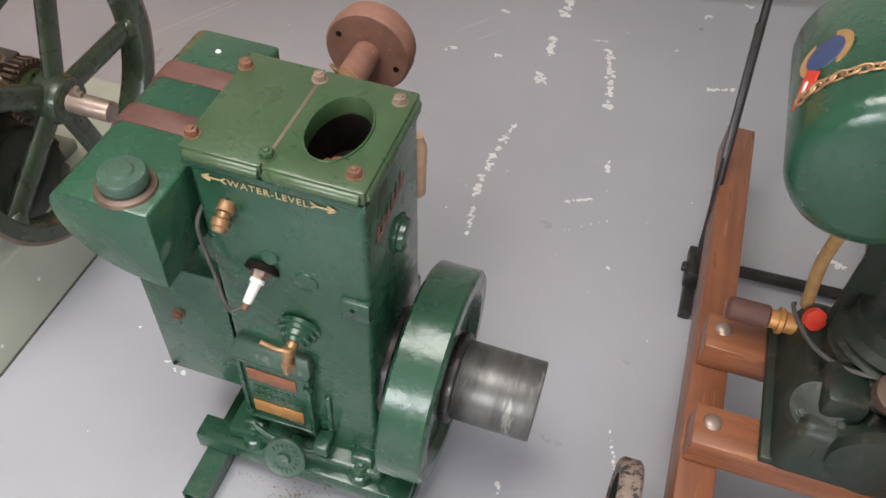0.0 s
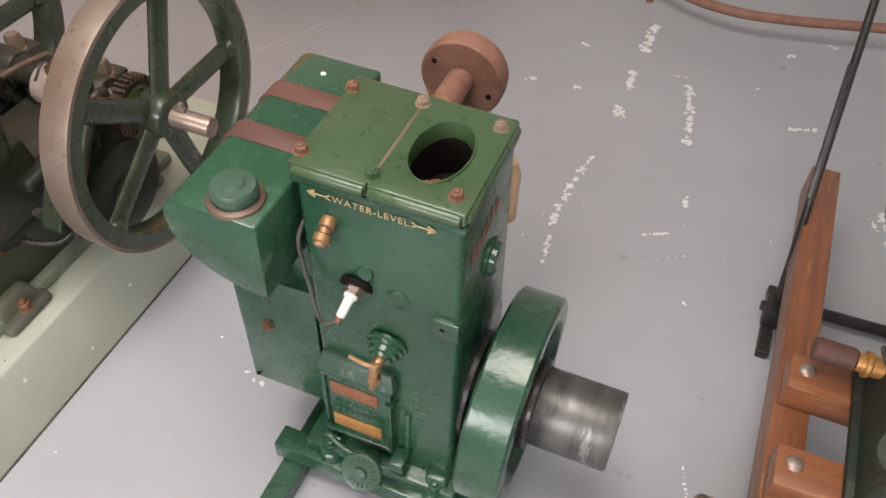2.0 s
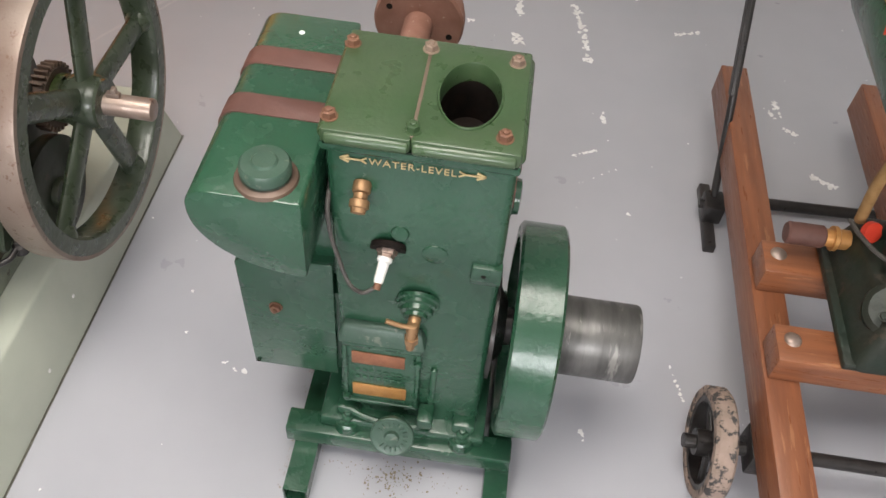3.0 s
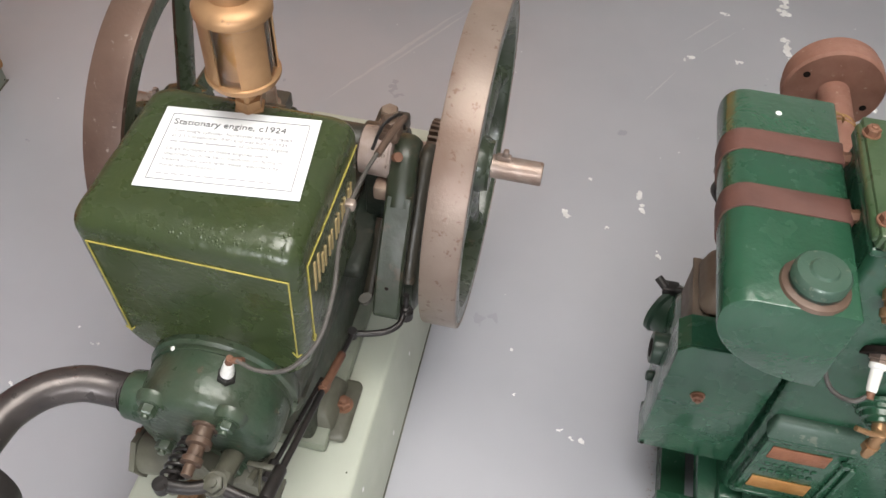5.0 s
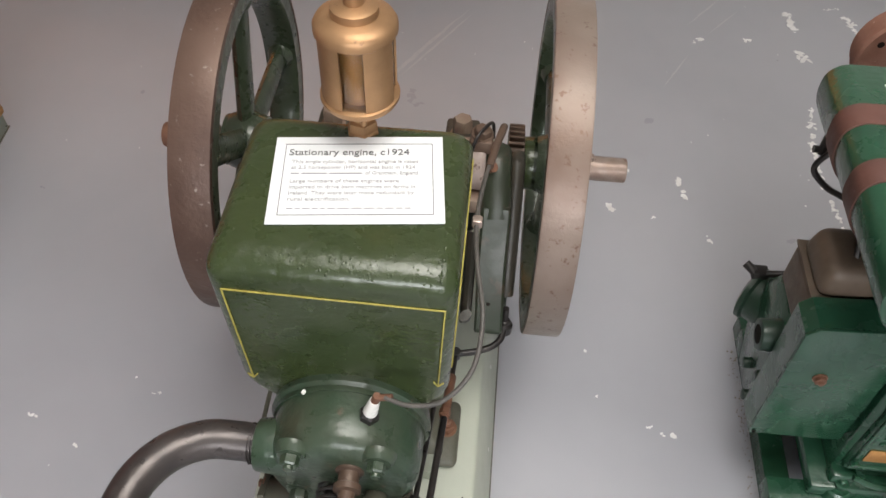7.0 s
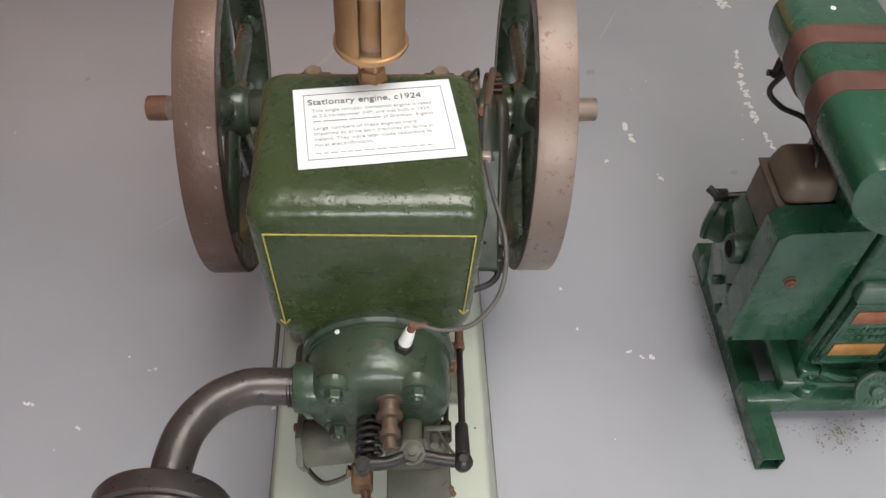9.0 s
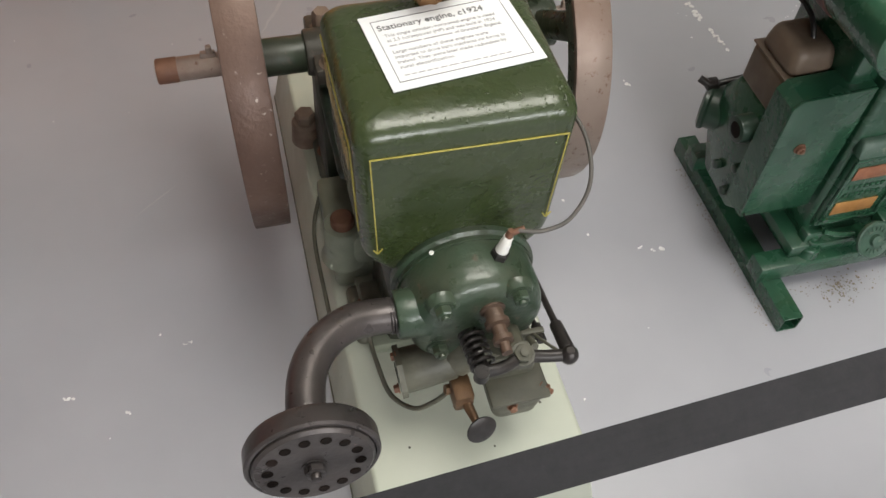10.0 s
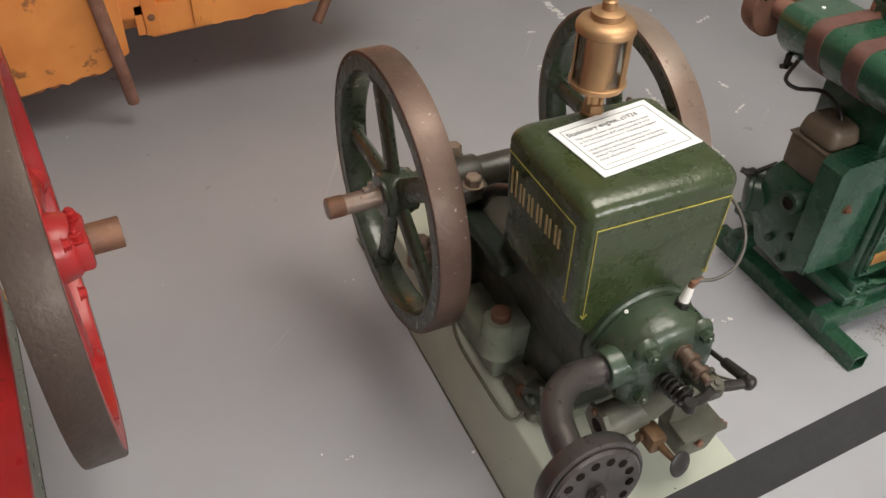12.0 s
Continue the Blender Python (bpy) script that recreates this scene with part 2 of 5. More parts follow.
# Glow for the assumed ceiling panel, which stays out of view.
LAMP_GLOW = bpy.data.materials.new("assumed_lamp_diffuser")
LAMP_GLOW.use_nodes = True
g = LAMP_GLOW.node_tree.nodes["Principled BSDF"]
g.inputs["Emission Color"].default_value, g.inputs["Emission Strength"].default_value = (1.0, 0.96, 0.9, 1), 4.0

# ---- shapes ----
BASE = {}
AX = {"x": Vector((1, 0, 0)), "y": Vector((0, 1, 0)), "z": Vector((0, 0, 1))}


def mesh_of(bm, name, mat, sharp=38):
    me = bpy.data.meshes.new(name)
    bmesh.ops.recalc_face_normals(bm, faces=bm.faces)
    bm.to_mesh(me)
    bm.free()
    me.materials.append(mat)
    me.shade_smooth()
    me.set_sharp_from_angle(angle=radians(sharp))
    return me


def thing(name, at, label, category, group=""):
    ob = new(name)
    ob.empty_display_size = 0.05
    ob.location = at
    BASE[ob] = Vector(at)
    return tagged(ob, label, category, group)


def part(name, bm, mat, parent, label=""):
    """One mesh object under a thing or a part; the shape is given in the room's metres."""
    bm.transform(Matrix.Translation(-BASE[parent]))
    ob = new(name, mesh_of(bm, name, mat))
    ob.parent = parent
    BASE[ob] = BASE[parent]
    return tagged(ob, label)


def single(name, bm, mat, at, label, category, kind="", group=""):
    bm.transform(Matrix.Translation(-Vector(at)))
    ob = new(name, mesh_of(bm, name, mat))
    ob.location = at
    BASE[ob] = Vector(at)
    return tagged(ob, label, category, group, kind)


def join(*bms):
    out = bmesh.new()
    for b in bms:
        me = bpy.data.meshes.new("tmp")
        b.to_mesh(me)
        b.free()
        out.from_mesh(me)
        bpy.data.meshes.remove(me)
    return out


def bevel(bm, w, seg=2, angle=25):
    if w > 0:
        bm.normal_update()
        es = [e for e in bm.edges if len(e.link_faces) == 2 and e.calc_face_angle(0) > radians(angle)]
        bmesh.ops.bevel(bm, geom=es, offset=w, segments=seg, profile=0.5, affect="EDGES", clamp_overlap=True)
    return bm


def bx(x0, x1, y0, y1, z0, z1, w=0.003, seg=2):
    bm = bmesh.new()
    bmesh.ops.create_cube(bm, size=1.0)
    bmesh.ops.scale(bm, vec=(x1 - x0, y1 - y0, z1 - z0), verts=bm.verts)
    bmesh.ops.translate(bm, vec=((x0 + x1) / 2, (y0 + y1) / 2, (z0 + z1) / 2), verts=bm.verts)
    return bevel(bm, w, seg)


def frustum(lo, hi, w=0.004, seg=2):
    """A block with four-sided level ends: (x0, x1, y0, y1, z) below and above."""
    bm = bmesh.new()
    rings = [[bm.verts.new((x, y, e[4])) for x, y in ((e[0], e[2]), (e[1], e[2]), (e[1], e[3]), (e[0], e[3]))] for e in (lo, hi)]
    bm.faces.new(rings[0][::-1])
    bm.faces.new(rings[1])
    for k in range(4):
        bm.faces.new((rings[0][k], rings[0][(k + 1) % 4], rings[1][(k + 1) % 4], rings[1][k]))
    return bevel(bm, w, seg)


def frame_of(d):
    d = Vector(d).normalized()
    a = d.orthogonal().normalized()
    return a, d.cross(a), d


def lathe(at, axis, profile, n=32, closed=False):
    """A turned shape: (height along the axis, radius) pairs from the point at."""
    a, b, d = frame_of(axis)
    at = Vector(at)
    bm = bmesh.new()
    rings = []
    for hgt, r in profile:
        if r <= 1e-6:
            rings.append([bm.verts.new(at + d * hgt)])
        else:
            rings.append([bm.verts.new(at + d * hgt + (a * math.cos(2 * math.pi * k / n) + b * math.sin(2 * math.pi * k / n)) * r) for k in range(n)])
    pairs = list(zip(rings, rings[1:])) + ([(rings[-1], rings[0])] if closed else [])
    for p, q in pairs:
        for k in range(n):
            vs = [p[k % len(p)], p[(k + 1) % len(p)], q[(k + 1) % len(q)], q[k % len(q)]]
            vs = list(dict.fromkeys(vs))
            if len(vs) > 2:
                bm.faces.new(vs)
    if not closed:
        for r in (rings[0], rings[-1]):
            if len(r) > 2:
                bm.faces.new(r)
    return bm


def rod(p0, p1, r, r1=None, n=20, w=0.0):
    p0, p1 = Vector(p0), Vector(p1)
    r1 = r if r1 is None else r1
    length = (p1 - p0).length
    w = min(w, length / 3, r * 0.6)
    prof = [(0, r), (length, r1)] if not w else [(0, r - w), (w * 0.3, r - w * 0.3), (w, r), (length - w, r1), (length - w * 0.3, r1 - w * 0.3), (length, r1 - w)]
    return lathe(p0, p1 - p0, prof, n)


def smooth_path(pts, k=6):
    pts = [Vector(p) for p in pts]
    ext = [pts[0] * 2 - pts[1], *pts, pts[-1] * 2 - pts[-2]]
    out = []
    for i in range(1, len(ext) - 2):
        a, b, c, d = ext[i - 1:i + 3]
        for j in range(k):
            t = j / k
            out.append(0.5 * ((2 * b) + (c - a) * t + (2 * a - 5 * b + 4 * c - d) * t * t + (3 * b - a - 3 * c + d) * t ** 3))
    return out + [pts[-1]]


def tube(pts, r, n=12, k=6, flat=1.0, side=None):
    """A round or flattened bar along a smooth path."""
    path = smooth_path(pts, k) if k > 1 else [Vector(p) for p in pts]
    bm = bmesh.new()
    rings, a = [], None
    for i, p in enumerate(path):
        d = (path[min(i + 1, len(path) - 1)] - path[max(i - 1, 0)]).normalized()
        if side is not None:
            a = (Vector(side) - d * d.dot(Vector(side))).normalized()
        else:
            a = d.orthogonal().normalized() if a is None else (a - d * d.dot(a)).normalized()
        b = d.cross(a)
        rings.append([bm.verts.new(p + (a * math.cos(2 * math.pi * j / n) + b * math.sin(2 * math.pi * j / n) * flat) * r) for j in range(n)])
    for p, q in zip(rings, rings[1:]):
        for j in range(n):
            bm.faces.new((p[j], p[(j + 1) % n], q[(j + 1) % n], q[j]))
    bm.faces.new(rings[0][::-1])
    bm.faces.new(rings[-1])
    return bm


def bar(pts, side, w, t):
    """A flat rectangular bar along straight pieces; side: the direction of its width w."""
    path = [Vector(p) for p in pts]
    bm = bmesh.new()
    rings = []
    for i, p in enumerate(path):
        d = (path[min(i + 1, len(path) - 1)] - path[max(i - 1, 0)]).normalized()
        a = (Vector(side) - d * d.dot(Vector(side))).normalized()
        b = d.cross(a)
        rings.append([bm.verts.new(p + a * u * w / 2 + b * v * t / 2) for u, v in ((-1, -1), (1, -1), (1, 1), (-1, 1))])
    for p, q in zip(rings, rings[1:]):
        for j in range(4):
            bm.faces.new((p[j], p[(j + 1) % 4], q[(j + 1) % 4], q[j]))
    bm.faces.new(rings[0][::-1])
    bm.faces.new(rings[-1])
    return bevel(bm, min(w, t) * 0.15, 1, 50)


def prism(poly, axis, lo, hi, w=0.003, seg=2):
    """A flat outline pushed along an axis. axis y takes (x, z), axis x takes (y, z), axis z takes (x, y)."""
    put = {"y": lambda p, h: (p[0], h, p[1]), "x": lambda p, h: (h, p[0], p[1]), "z": lambda p, h: (p[0], p[1], h)}[axis]
    bm = bmesh.new()
    a = [bm.verts.new(put(p, lo)) for p in poly]
    b = [bm.verts.new(put(p, hi)) for p in poly]
    bm.faces.new(a[::-1])
    bm.faces.new(b)
    for k in range(len(poly)):
        bm.faces.new((a[k], a[(k + 1) % len(poly)], b[(k + 1) % len(poly)], b[k]))
    return bevel(bm, w, seg, 40)


def arc(cx, cy, r, a0, a1, n=8, ry=None):
    ry = r if ry is None else ry
    return [(cx + r * math.cos(radians(a0 + (a1 - a0) * k / n)), cy + ry * math.sin(radians(a0 + (a1 - a0) * k / n))) for k in range(n + 1)]


def bolt(at, axis, r=0.011, hgt=0.010, stud=0.0, washer=True):
    """A hexagon head with a washer, and the stud's end when it is a nut."""
    ax = Vector(axis).normalized()
    at = Vector(at)
    bits = [lathe(at + ax * 0.001, ax, [(0, r), (hgt * 0.85, r), (hgt, r * 0.82)], 6)]
    if washer:
        bits.append(lathe(at - ax * 0.001, ax, [(0, r * 1.25), (0.002, r * 1.25)], 16))
    if stud:
        bits.append(rod(at, at + ax * (hgt + stud), r * 0.5, n=10, w=0.001))
    return join(*bits)


def lettering(text, size, depth, m, spread=1.0):
    cu = bpy.data.curves.new("lettering", "FONT")
    cu.body, cu.size, cu.extrude, cu.align_x, cu.align_y = text, size, depth, "CENTER", "CENTER"
    cu.resolution_u = 3
    cu.space_character = spread
    ob = bpy.data.objects.new("lettering", cu)
    me = bpy.data.meshes.new_from_object(ob)
    bm = bmesh.new()
    bm.from_mesh(me)
    bm.transform(m)
    bpy.data.objects.remove(ob)
    return bm


def spoked_wheel(parent, centre, radius, width, rim_in, spokes, turn, paint, tread, side, hub_r, hub_len, spoke_w=0.026):
    """A cast flywheel on an axis along x; side: +1 or -1, the way its outer face looks."""
    c = Vector(centre)
    x0 = c.x - width / 2
    base = Vector((x0, c.y, c.z))
    part("rim", lathe(base, (1, 0, 0), [(0.0, rim_in + 0.004), (0.0, radius - 0.006), (0.004, radius - 0.003), (width - 0.004, radius - 0.003), (width, radius - 0.006), (width, rim_in + 0.004), (width - 0.006, rim_in), (0.006, rim_in)], 72, True), paint, parent)
    part("tread", lathe(base, (1, 0, 0), [(-0.001, radius - 0.009), (0.0, radius - 0.001), (0.003, radius), (width - 0.003, radius), (width, radius - 0.001), (width + 0.001, radius - 0.009), (width * 0.5, radius - 0.01)], 72, True), tread, parent, "bare worn iron rim face")
    part("hub", lathe(c - Vector((hub_len / 2, 0, 0)), (1, 0, 0), [(0, hub_r * 0.6), (0, hub_r * 0.92), (0.006, hub_r), (hub_len * 0.3, hub_r * 1.1), (hub_len * 0.7, hub_r * 1.1), (hub_len - 0.006, hub_r), (hub_len, hub_r * 0.92), (hub_len, hub_r * 0.6)], 28), paint, parent)
    for k in range(spokes):
        a = radians(turn + 360 * k / spokes)
        d = Vector((0, math.cos(a), math.sin(a)))
        part("spoke", tube([c + d * hub_r * 0.8, c + d * (hub_r + 0.02), c + d * (radius * 0.6), c + d * (rim_in - 0.014), c + d * (rim_in + 0.004)], spoke_w, 12, 3, 0.55, d.cross(Vector((1, 0, 0)))), paint, parent)
        part("spoke_foot", lathe(c + d * (rim_in - 0.02), d, [(0, spoke_w * 0.7), (0.012, spoke_w * 0.9), (0.024, spoke_w * 1.05)], 12), paint, parent)


# ---- the room ----
X0, X1, Y0, Y1, HIGH = ROOM
single("floor", bx(X0 - 0.2, X1 + 0.2, Y0 - 0.2, Y1 + 0.2, -0.12, 0.0, 0), FLOOR, (0, 0, 0), "grey gloss-painted concrete floor with chipped patches", "floor", "structure")
single("ceiling", bx(X0 - 0.2, X1 + 0.2, Y0 - 0.2, Y1 + 0.2, HIGH, HIGH + 0.12, 0), CEILING, (0, 0, HIGH), "plain white painted ceiling", "ceiling", "structure")
for name, dims in (("wall_north", (X0, X1, Y1, Y1 + 0.2)), ("wall_west", (X0 - 0.2, X0, Y0, Y1)), ("wall_east", (X1, X1 + 0.2, Y0, Y1))):
    single(name, bx(*dims, 0, HIGH, 0), WALL, (dims[0], dims[2], 0), "plain cream painted wall", "wall", "structure")
south = []
edges = [X0] + [e for x in WINDOW_SPOTS for e in (x - 0.8, x + 0.8)] + [X1]
for a, b in zip(edges[::2], edges[1::2]):
    south.append(bx(a, b, Y0 - 0.2, Y0, 0, HIGH, 0))
for x in WINDOW_SPOTS:
    south += [bx(x - 0.8, x + 0.8, Y0 - 0.2, Y0, 0, 1.5, 0), bx(x - 0.8, x + 0.8, Y0 - 0.2, Y0, 2.9, HIGH, 0)]
single("wall_south", join(*south), WALL, (0, Y0, 0), "cream painted wall with two assumed windows", "wall", "structure")
# Window frames and panes are assumed around the unseen daylight source.
for k, x in enumerate(WINDOW_SPOTS):
    w = thing("window_%d" % (k + 1), (x, Y0, 1.5), "white framed window in the cream wall, unseen and assumed", "window")
    tagged(w, kind="structure")
    part("window_frame", join(bx(x - 0.8, x - 0.74, Y0 - 0.15, Y0 - 0.09, 1.5, 2.9), bx(x + 0.74, x + 0.8, Y0 - 0.15, Y0 - 0.09, 1.5, 2.9), bx(x - 0.74, x + 0.74, Y0 - 0.15, Y0 - 0.09, 1.5, 1.56), bx(x - 0.74, x + 0.74, Y0 - 0.15, Y0 - 0.09, 2.84, 2.9), bx(x - 0.02, x + 0.02, Y0 - 0.15, Y0 - 0.09, 1.56, 2.84)), CEILING, w)
    for a, b in ((x - 0.74, x - 0.02), (x + 0.02, x + 0.74)):
        part("pane", bx(a, b, Y0 - 0.125, Y0 - 0.119, 1.56, 2.84, 0), WINDOW_GLASS, w).visible_shadow = False
# Housing and diffuser added around the assumed overhead source.
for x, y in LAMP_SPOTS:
    lamp = thing("assumed_ceiling_light", (x, y, HIGH), "assumed, unseen broad white ceiling light panel", "ceiling light", "ceiling lights")
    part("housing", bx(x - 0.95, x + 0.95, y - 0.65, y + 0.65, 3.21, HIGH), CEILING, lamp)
    part("diffuser", bx(x - 0.92, x + 0.92, y - 0.62, y + 0.62, 3.175, 3.21, 0.01), LAMP_GLOW, lamp, "glowing white diffuser of the assumed ceiling panel")

# ---- the barrier belt ----
def belt_z(x):
    return 0.585 + 0.186 * x if x > -0.2 else 0.5478 + 0.115 * (x + 0.2) ** 2


barrier = thing("barrier", (2.35, -0.38, 0), "black webbing belt slung between two black posts", "barrier")
xs = [-2.1 + 0.05 * k for k in range(90)]
under = bmesh.new()
prev = None
for x in xs:
    p = Vector((x, -0.341 - 0.015 * x, belt_z(x) - 0.0012))
    row = [under.verts.new(p + Vector((0, -0.047, -0.030)) * u + Vector((0, 0, dz))) for u, dz in ((0, 0), (1, 0), (1, -0.0015), (0, -0.0015))]
    if prev:
        for k in range(4):
            under.faces.new((prev[k], prev[(k + 1) % 4], row[(k + 1) % 4], row[k]))
    prev = row
belt = part("belt", under, BELT, barrier, "black woven webbing belt")
for i in range(5):
    u0, u1 = i / 5 + 0.004, (i + 1) / 5 - 0.004
    strip = bmesh.new()
    prev = None
    for x in xs:
        p = Vector((x, -0.341 - 0.015 * x, belt_z(x)))
        off = Vector((0, -0.047, -0.030))
        row = [strip.verts.new(p + off * u + Vector((0, -0.0008 if k else 0, 0.0008 if k == 1 else 0))) for k, u in enumerate((u0, (u0 + u1) / 2, u1))]
        row += [strip.verts.new(p + off * u + Vector((0, 0, -0.002))) for u in (u1, u0)]
        if prev:
            for k in range(5):
                strip.faces.new((prev[k], prev[(k + 1) % 5], row[(k + 1) % 5], row[k]))
        prev = row
    part("woven_rib", strip, BELT, belt)
for x in (-2.15, 2.38):
    zt = belt_z(max(-2.1, min(2.35, x)))
    y = -0.37 - 0.015 * x
    part("post", lathe((x, y, 0), (0, 0, 1), [(0, 0.16), (0.012, 0.16), (0.03, 0.12), (0.04, 0.03), (0.05, 0.026), (zt - 0.09, 0.026), (zt - 0.08, 0.036), (zt + 0.05, 0.036), (zt + 0.06, 0.028)], 32), BLACK, barrier)

# ---- the hopper-cooled horizontal engine ----
PT = 0.185
plinth = thing("plinth", (0.02, 0.3, 0), "pale green painted concrete plinth with battered sides", "plinth")
part("body", frustum((-0.193, 0.237, -0.25, 0.95, 0.0), (-0.160, 0.203, -0.215, 0.91, PT), 0.008, 3), PLINTH, plinth)
part("base_joint", bx(-0.1942, 0.2382, -0.2512, 0.9512, 0.0, 0.002, 0.0), CARB, plinth, "dark joint along the floor")
for x, y, r in ((0.150, -0.11, 0.003), (0.05, -0.17, 0.002), (-0.09, -0.14, 0.0025), (0.185, 0.02, 0.002), (0.10, -0.19, 0.0015)):
    part("dark_fleck", lathe((x, y, PT - 0.0005), (0, 0, 1), [(0, r), (0.001, r * 0.8)], 9), GRIME, plinth)
for y, z in ((0.02, 0.13), (0.34, 0.09), (0.55, 0.14), (0.18, 0.05)):
    x = 0.237 - 0.034 * z / PT
    part("pale_chip", lathe((x - 0.0005, y, z), (0.98, 0, 0.18), [(0, 0.006), (0.001, 0.004)], 7), CHIP, plinth)

HX0, HX1, HC = -0.136, 0.161, 0.016
CY, CZ = 0.505, 0.50
hopper_engine = thing("stationary_engine", (HC, 0.3, PT), "olive green hopper-cooled horizontal engine on a pale plinth", "engine")
part("bed_skirt", bx(-0.118, 0.140, 0.045, 0.66, PT, PT + 0.030, 0.006), GREY_GREEN, hopper_engine, "grimy grey-green bed skirt")
part("bed", join(frustum((-0.085, 0.118, 0.05, 0.64, PT + 0.02), (-0.070, 0.104, 0.07, 0.60, 0.36), 0.012)), OLIVE_DARK, hopper_engine, "oily dark green cast bed")
jacket = frustum((-0.078, 0.112, 0.03, 0.36, 0.33), (HX0 + 0.030, HX1 - 0.028, 0.008, 0.30, 0.535), 0.02, 3)
part("cylinder_jacket", jacket, OLIVE_DARK, hopper_engine)


def rounded_ring(x0, x1, y0, y1, r, z):
    pts = []
    for cx, cy, a0 in ((x1 - r, y1 - r, 0), (x0 + r, y1 - r, 90), (x0 + r, y0 + r, 180), (x1 - r, y0 + r, 270)):
        pts += [(cx + r * math.cos(radians(a0 + 15 * k)), cy + r * math.sin(radians(a0 + 15 * k)), z) for k in range(7)]
    return pts


def hopper_ring(z, inset=0.0, front=0.0, r=0.022):
    f = (0.79 - z) / 0.245
    return rounded_ring(HX0 + 0.0085 * f + inset, HX1 - 0.0075 * f - inset, 0.004 * f + front, 0.266 - 0.003 * f - inset, r, z)


loops = [hopper_ring(0.455, 0.052, 0.0, 0.02), hopper_ring(0.478, 0.043, 0.0), hopper_ring(0.500, 0.027, 0.0), hopper_ring(0.518, 0.011, 0.0), hopper_ring(0.531, 0.003, 0.0), hopper_ring(0.545), hopper_ring(0.65), hopper_ring(0.758)]
for k in range(1, 8):
    a = radians(90 * k / 7)
    loops.append(hopper_ring(0.758 + 0.032 * math.sin(a), 0.030 * (1 - math.cos(a)), (0.030 + 0.026 * (k / 7) ** 3) * (1 - math.cos(a)), 0.022 + 0.006 * k / 7))
hop = bmesh.new()
rings = [[hop.verts.new(p) for p in ring] for ring in loops]
for p, q in zip(rings, rings[1:]):
    for k in range(len(p)):
        hop.faces.new((p[k], p[(k + 1) % len(p)], q[(k + 1) % len(q)], q[k]))
hop.faces.new(rings[0][::-1])
hop.faces.new(rings[-1])
part("hopper", hop, OLIVE, hopper_engine, "olive green painted water hopper")
# blistered paint along the hopper's front shoulder
rng = random.Random(17)
blisters = []
for k in range(170):
    a = radians(rng.uniform(35, 90))
    u = a / radians(90)
    x = min(0.140, max(-0.115, rng.gauss(0.075, 0.055)))
    extra = rng.uniform(0.0, 0.03) if u > 0.9 else 0.0
    at = Vector((x, (0.030 + 0.026 * u ** 3) * (1 - math.cos(a)) + extra, 0.758 + 0.032 * math.sin(a) - 0.0006))
    r = rng.uniform(0.0008, 0.0024)
    blisters.append(lathe(at, (0, -math.cos(a), math.sin(a)), [(0, r), (r * 0.25, r * 0.7), (r * 0.36, 0.0)], 7))
tagged(part("blistered_paint", join(*blisters), OLIVE, hopper_engine, "blistered paint specks on the shoulder"), kind="stuff")


def side_x(z, left):
    f = (0.79 - z) / 0.245
    return HX0 + 0.0085 * f if left else HX1 - 0.0075 * f


def front_line(p, q, w=0.0018):
    """A painted line on the hopper's front, from (x, z) to (x, z)."""
    f = lambda z: 0.004 * (1 - (z - 0.545) / 0.245) - 0.0012
    return bar([(p[0], f(p[1]), p[1]), (q[0], f(q[1]), q[1])], (0, 1, 0), 0.002, w)


part("lining", join(front_line((-0.116, 0.744), (0.147, 0.738)), front_line((-0.115, 0.744), (-0.108, 0.546)), front_line((0.146, 0.738), (0.140, 0.566)),
     front_line((-0.108, 0.546), (-0.114, 0.556)), front_line((-0.108, 0.546), (-0.101, 0.556)), front_line((0.140, 0.566), (0.134, 0.576)), front_line((0.140, 0.566), (0.147, 0.576))), YELLOW, hopper_engine, "thin yellow painted lining")


def side_line(p, q, left, w=0.0018):
    s = -0.0010 if left else 0.0010
    return bar([(side_x(p[1], left) + s, p[0], p[1]), (side_x(q[1], left) + s, q[0], q[1])], (1, 0, 0), 0.002, w)


for left in (True, False):
    part("lining", join(side_line((0.030, 0.738), (0.250, 0.742), left, 0.002), side_line((0.030, 0.738), (0.034, 0.566), left), side_line((0.034, 0.566), (0.029, 0.576), left), side_line((0.034, 0.566), (0.039, 0.576), left)), YELLOW, hopper_engine, "thin yellow painted lining")
    # a maker's name as plain gold shapes
    for k in range(6):
        w, hgt = (0.026, 0.058) if k == 0 else (0.020, 0.040)
        y = 0.226 - 0.030 * k if left else 0.062 + 0.030 * k
        zc = 0.688 - (0.0 if k == 0 else 0.009)
        t = 0.0052
        bits = [side_line((y - w * 0.30, zc - hgt / 2), (y - w * 0.30, zc + hgt / 2), left, t), side_line((y + w * 0.28, zc - hgt * 0.5), (y + w * 0.28, zc + hgt * 0.5), left, t)]
        part("name_shape", join(*bits), GOLD, hopper_engine, "gold painted lettering shape")

# cylinder head, axis towards the walkway
HZ = 0.462
part("head_flange", lathe((0.02, 0.03, HZ), (0, -1, 0), [(0, 0.095), (0.012, 0.108), (0.030, 0.112), (0.036, 0.112), (0.040, 0.106), (0.042, 0.107), (0.048, 0.107)], 56), HEAD, hopper_engine)
part("cylinder_head", lathe((0.02, -0.018, HZ), (0, -1, 0), [(0, 0.104), (0.03, 0.105), (0.055, 0.103), (0.068, 0.098), (0.077, 0.088), (0.080, 0.07), (0.080, 0.0)], 56), HEAD, hopper_engine, "cast green cylinder head")
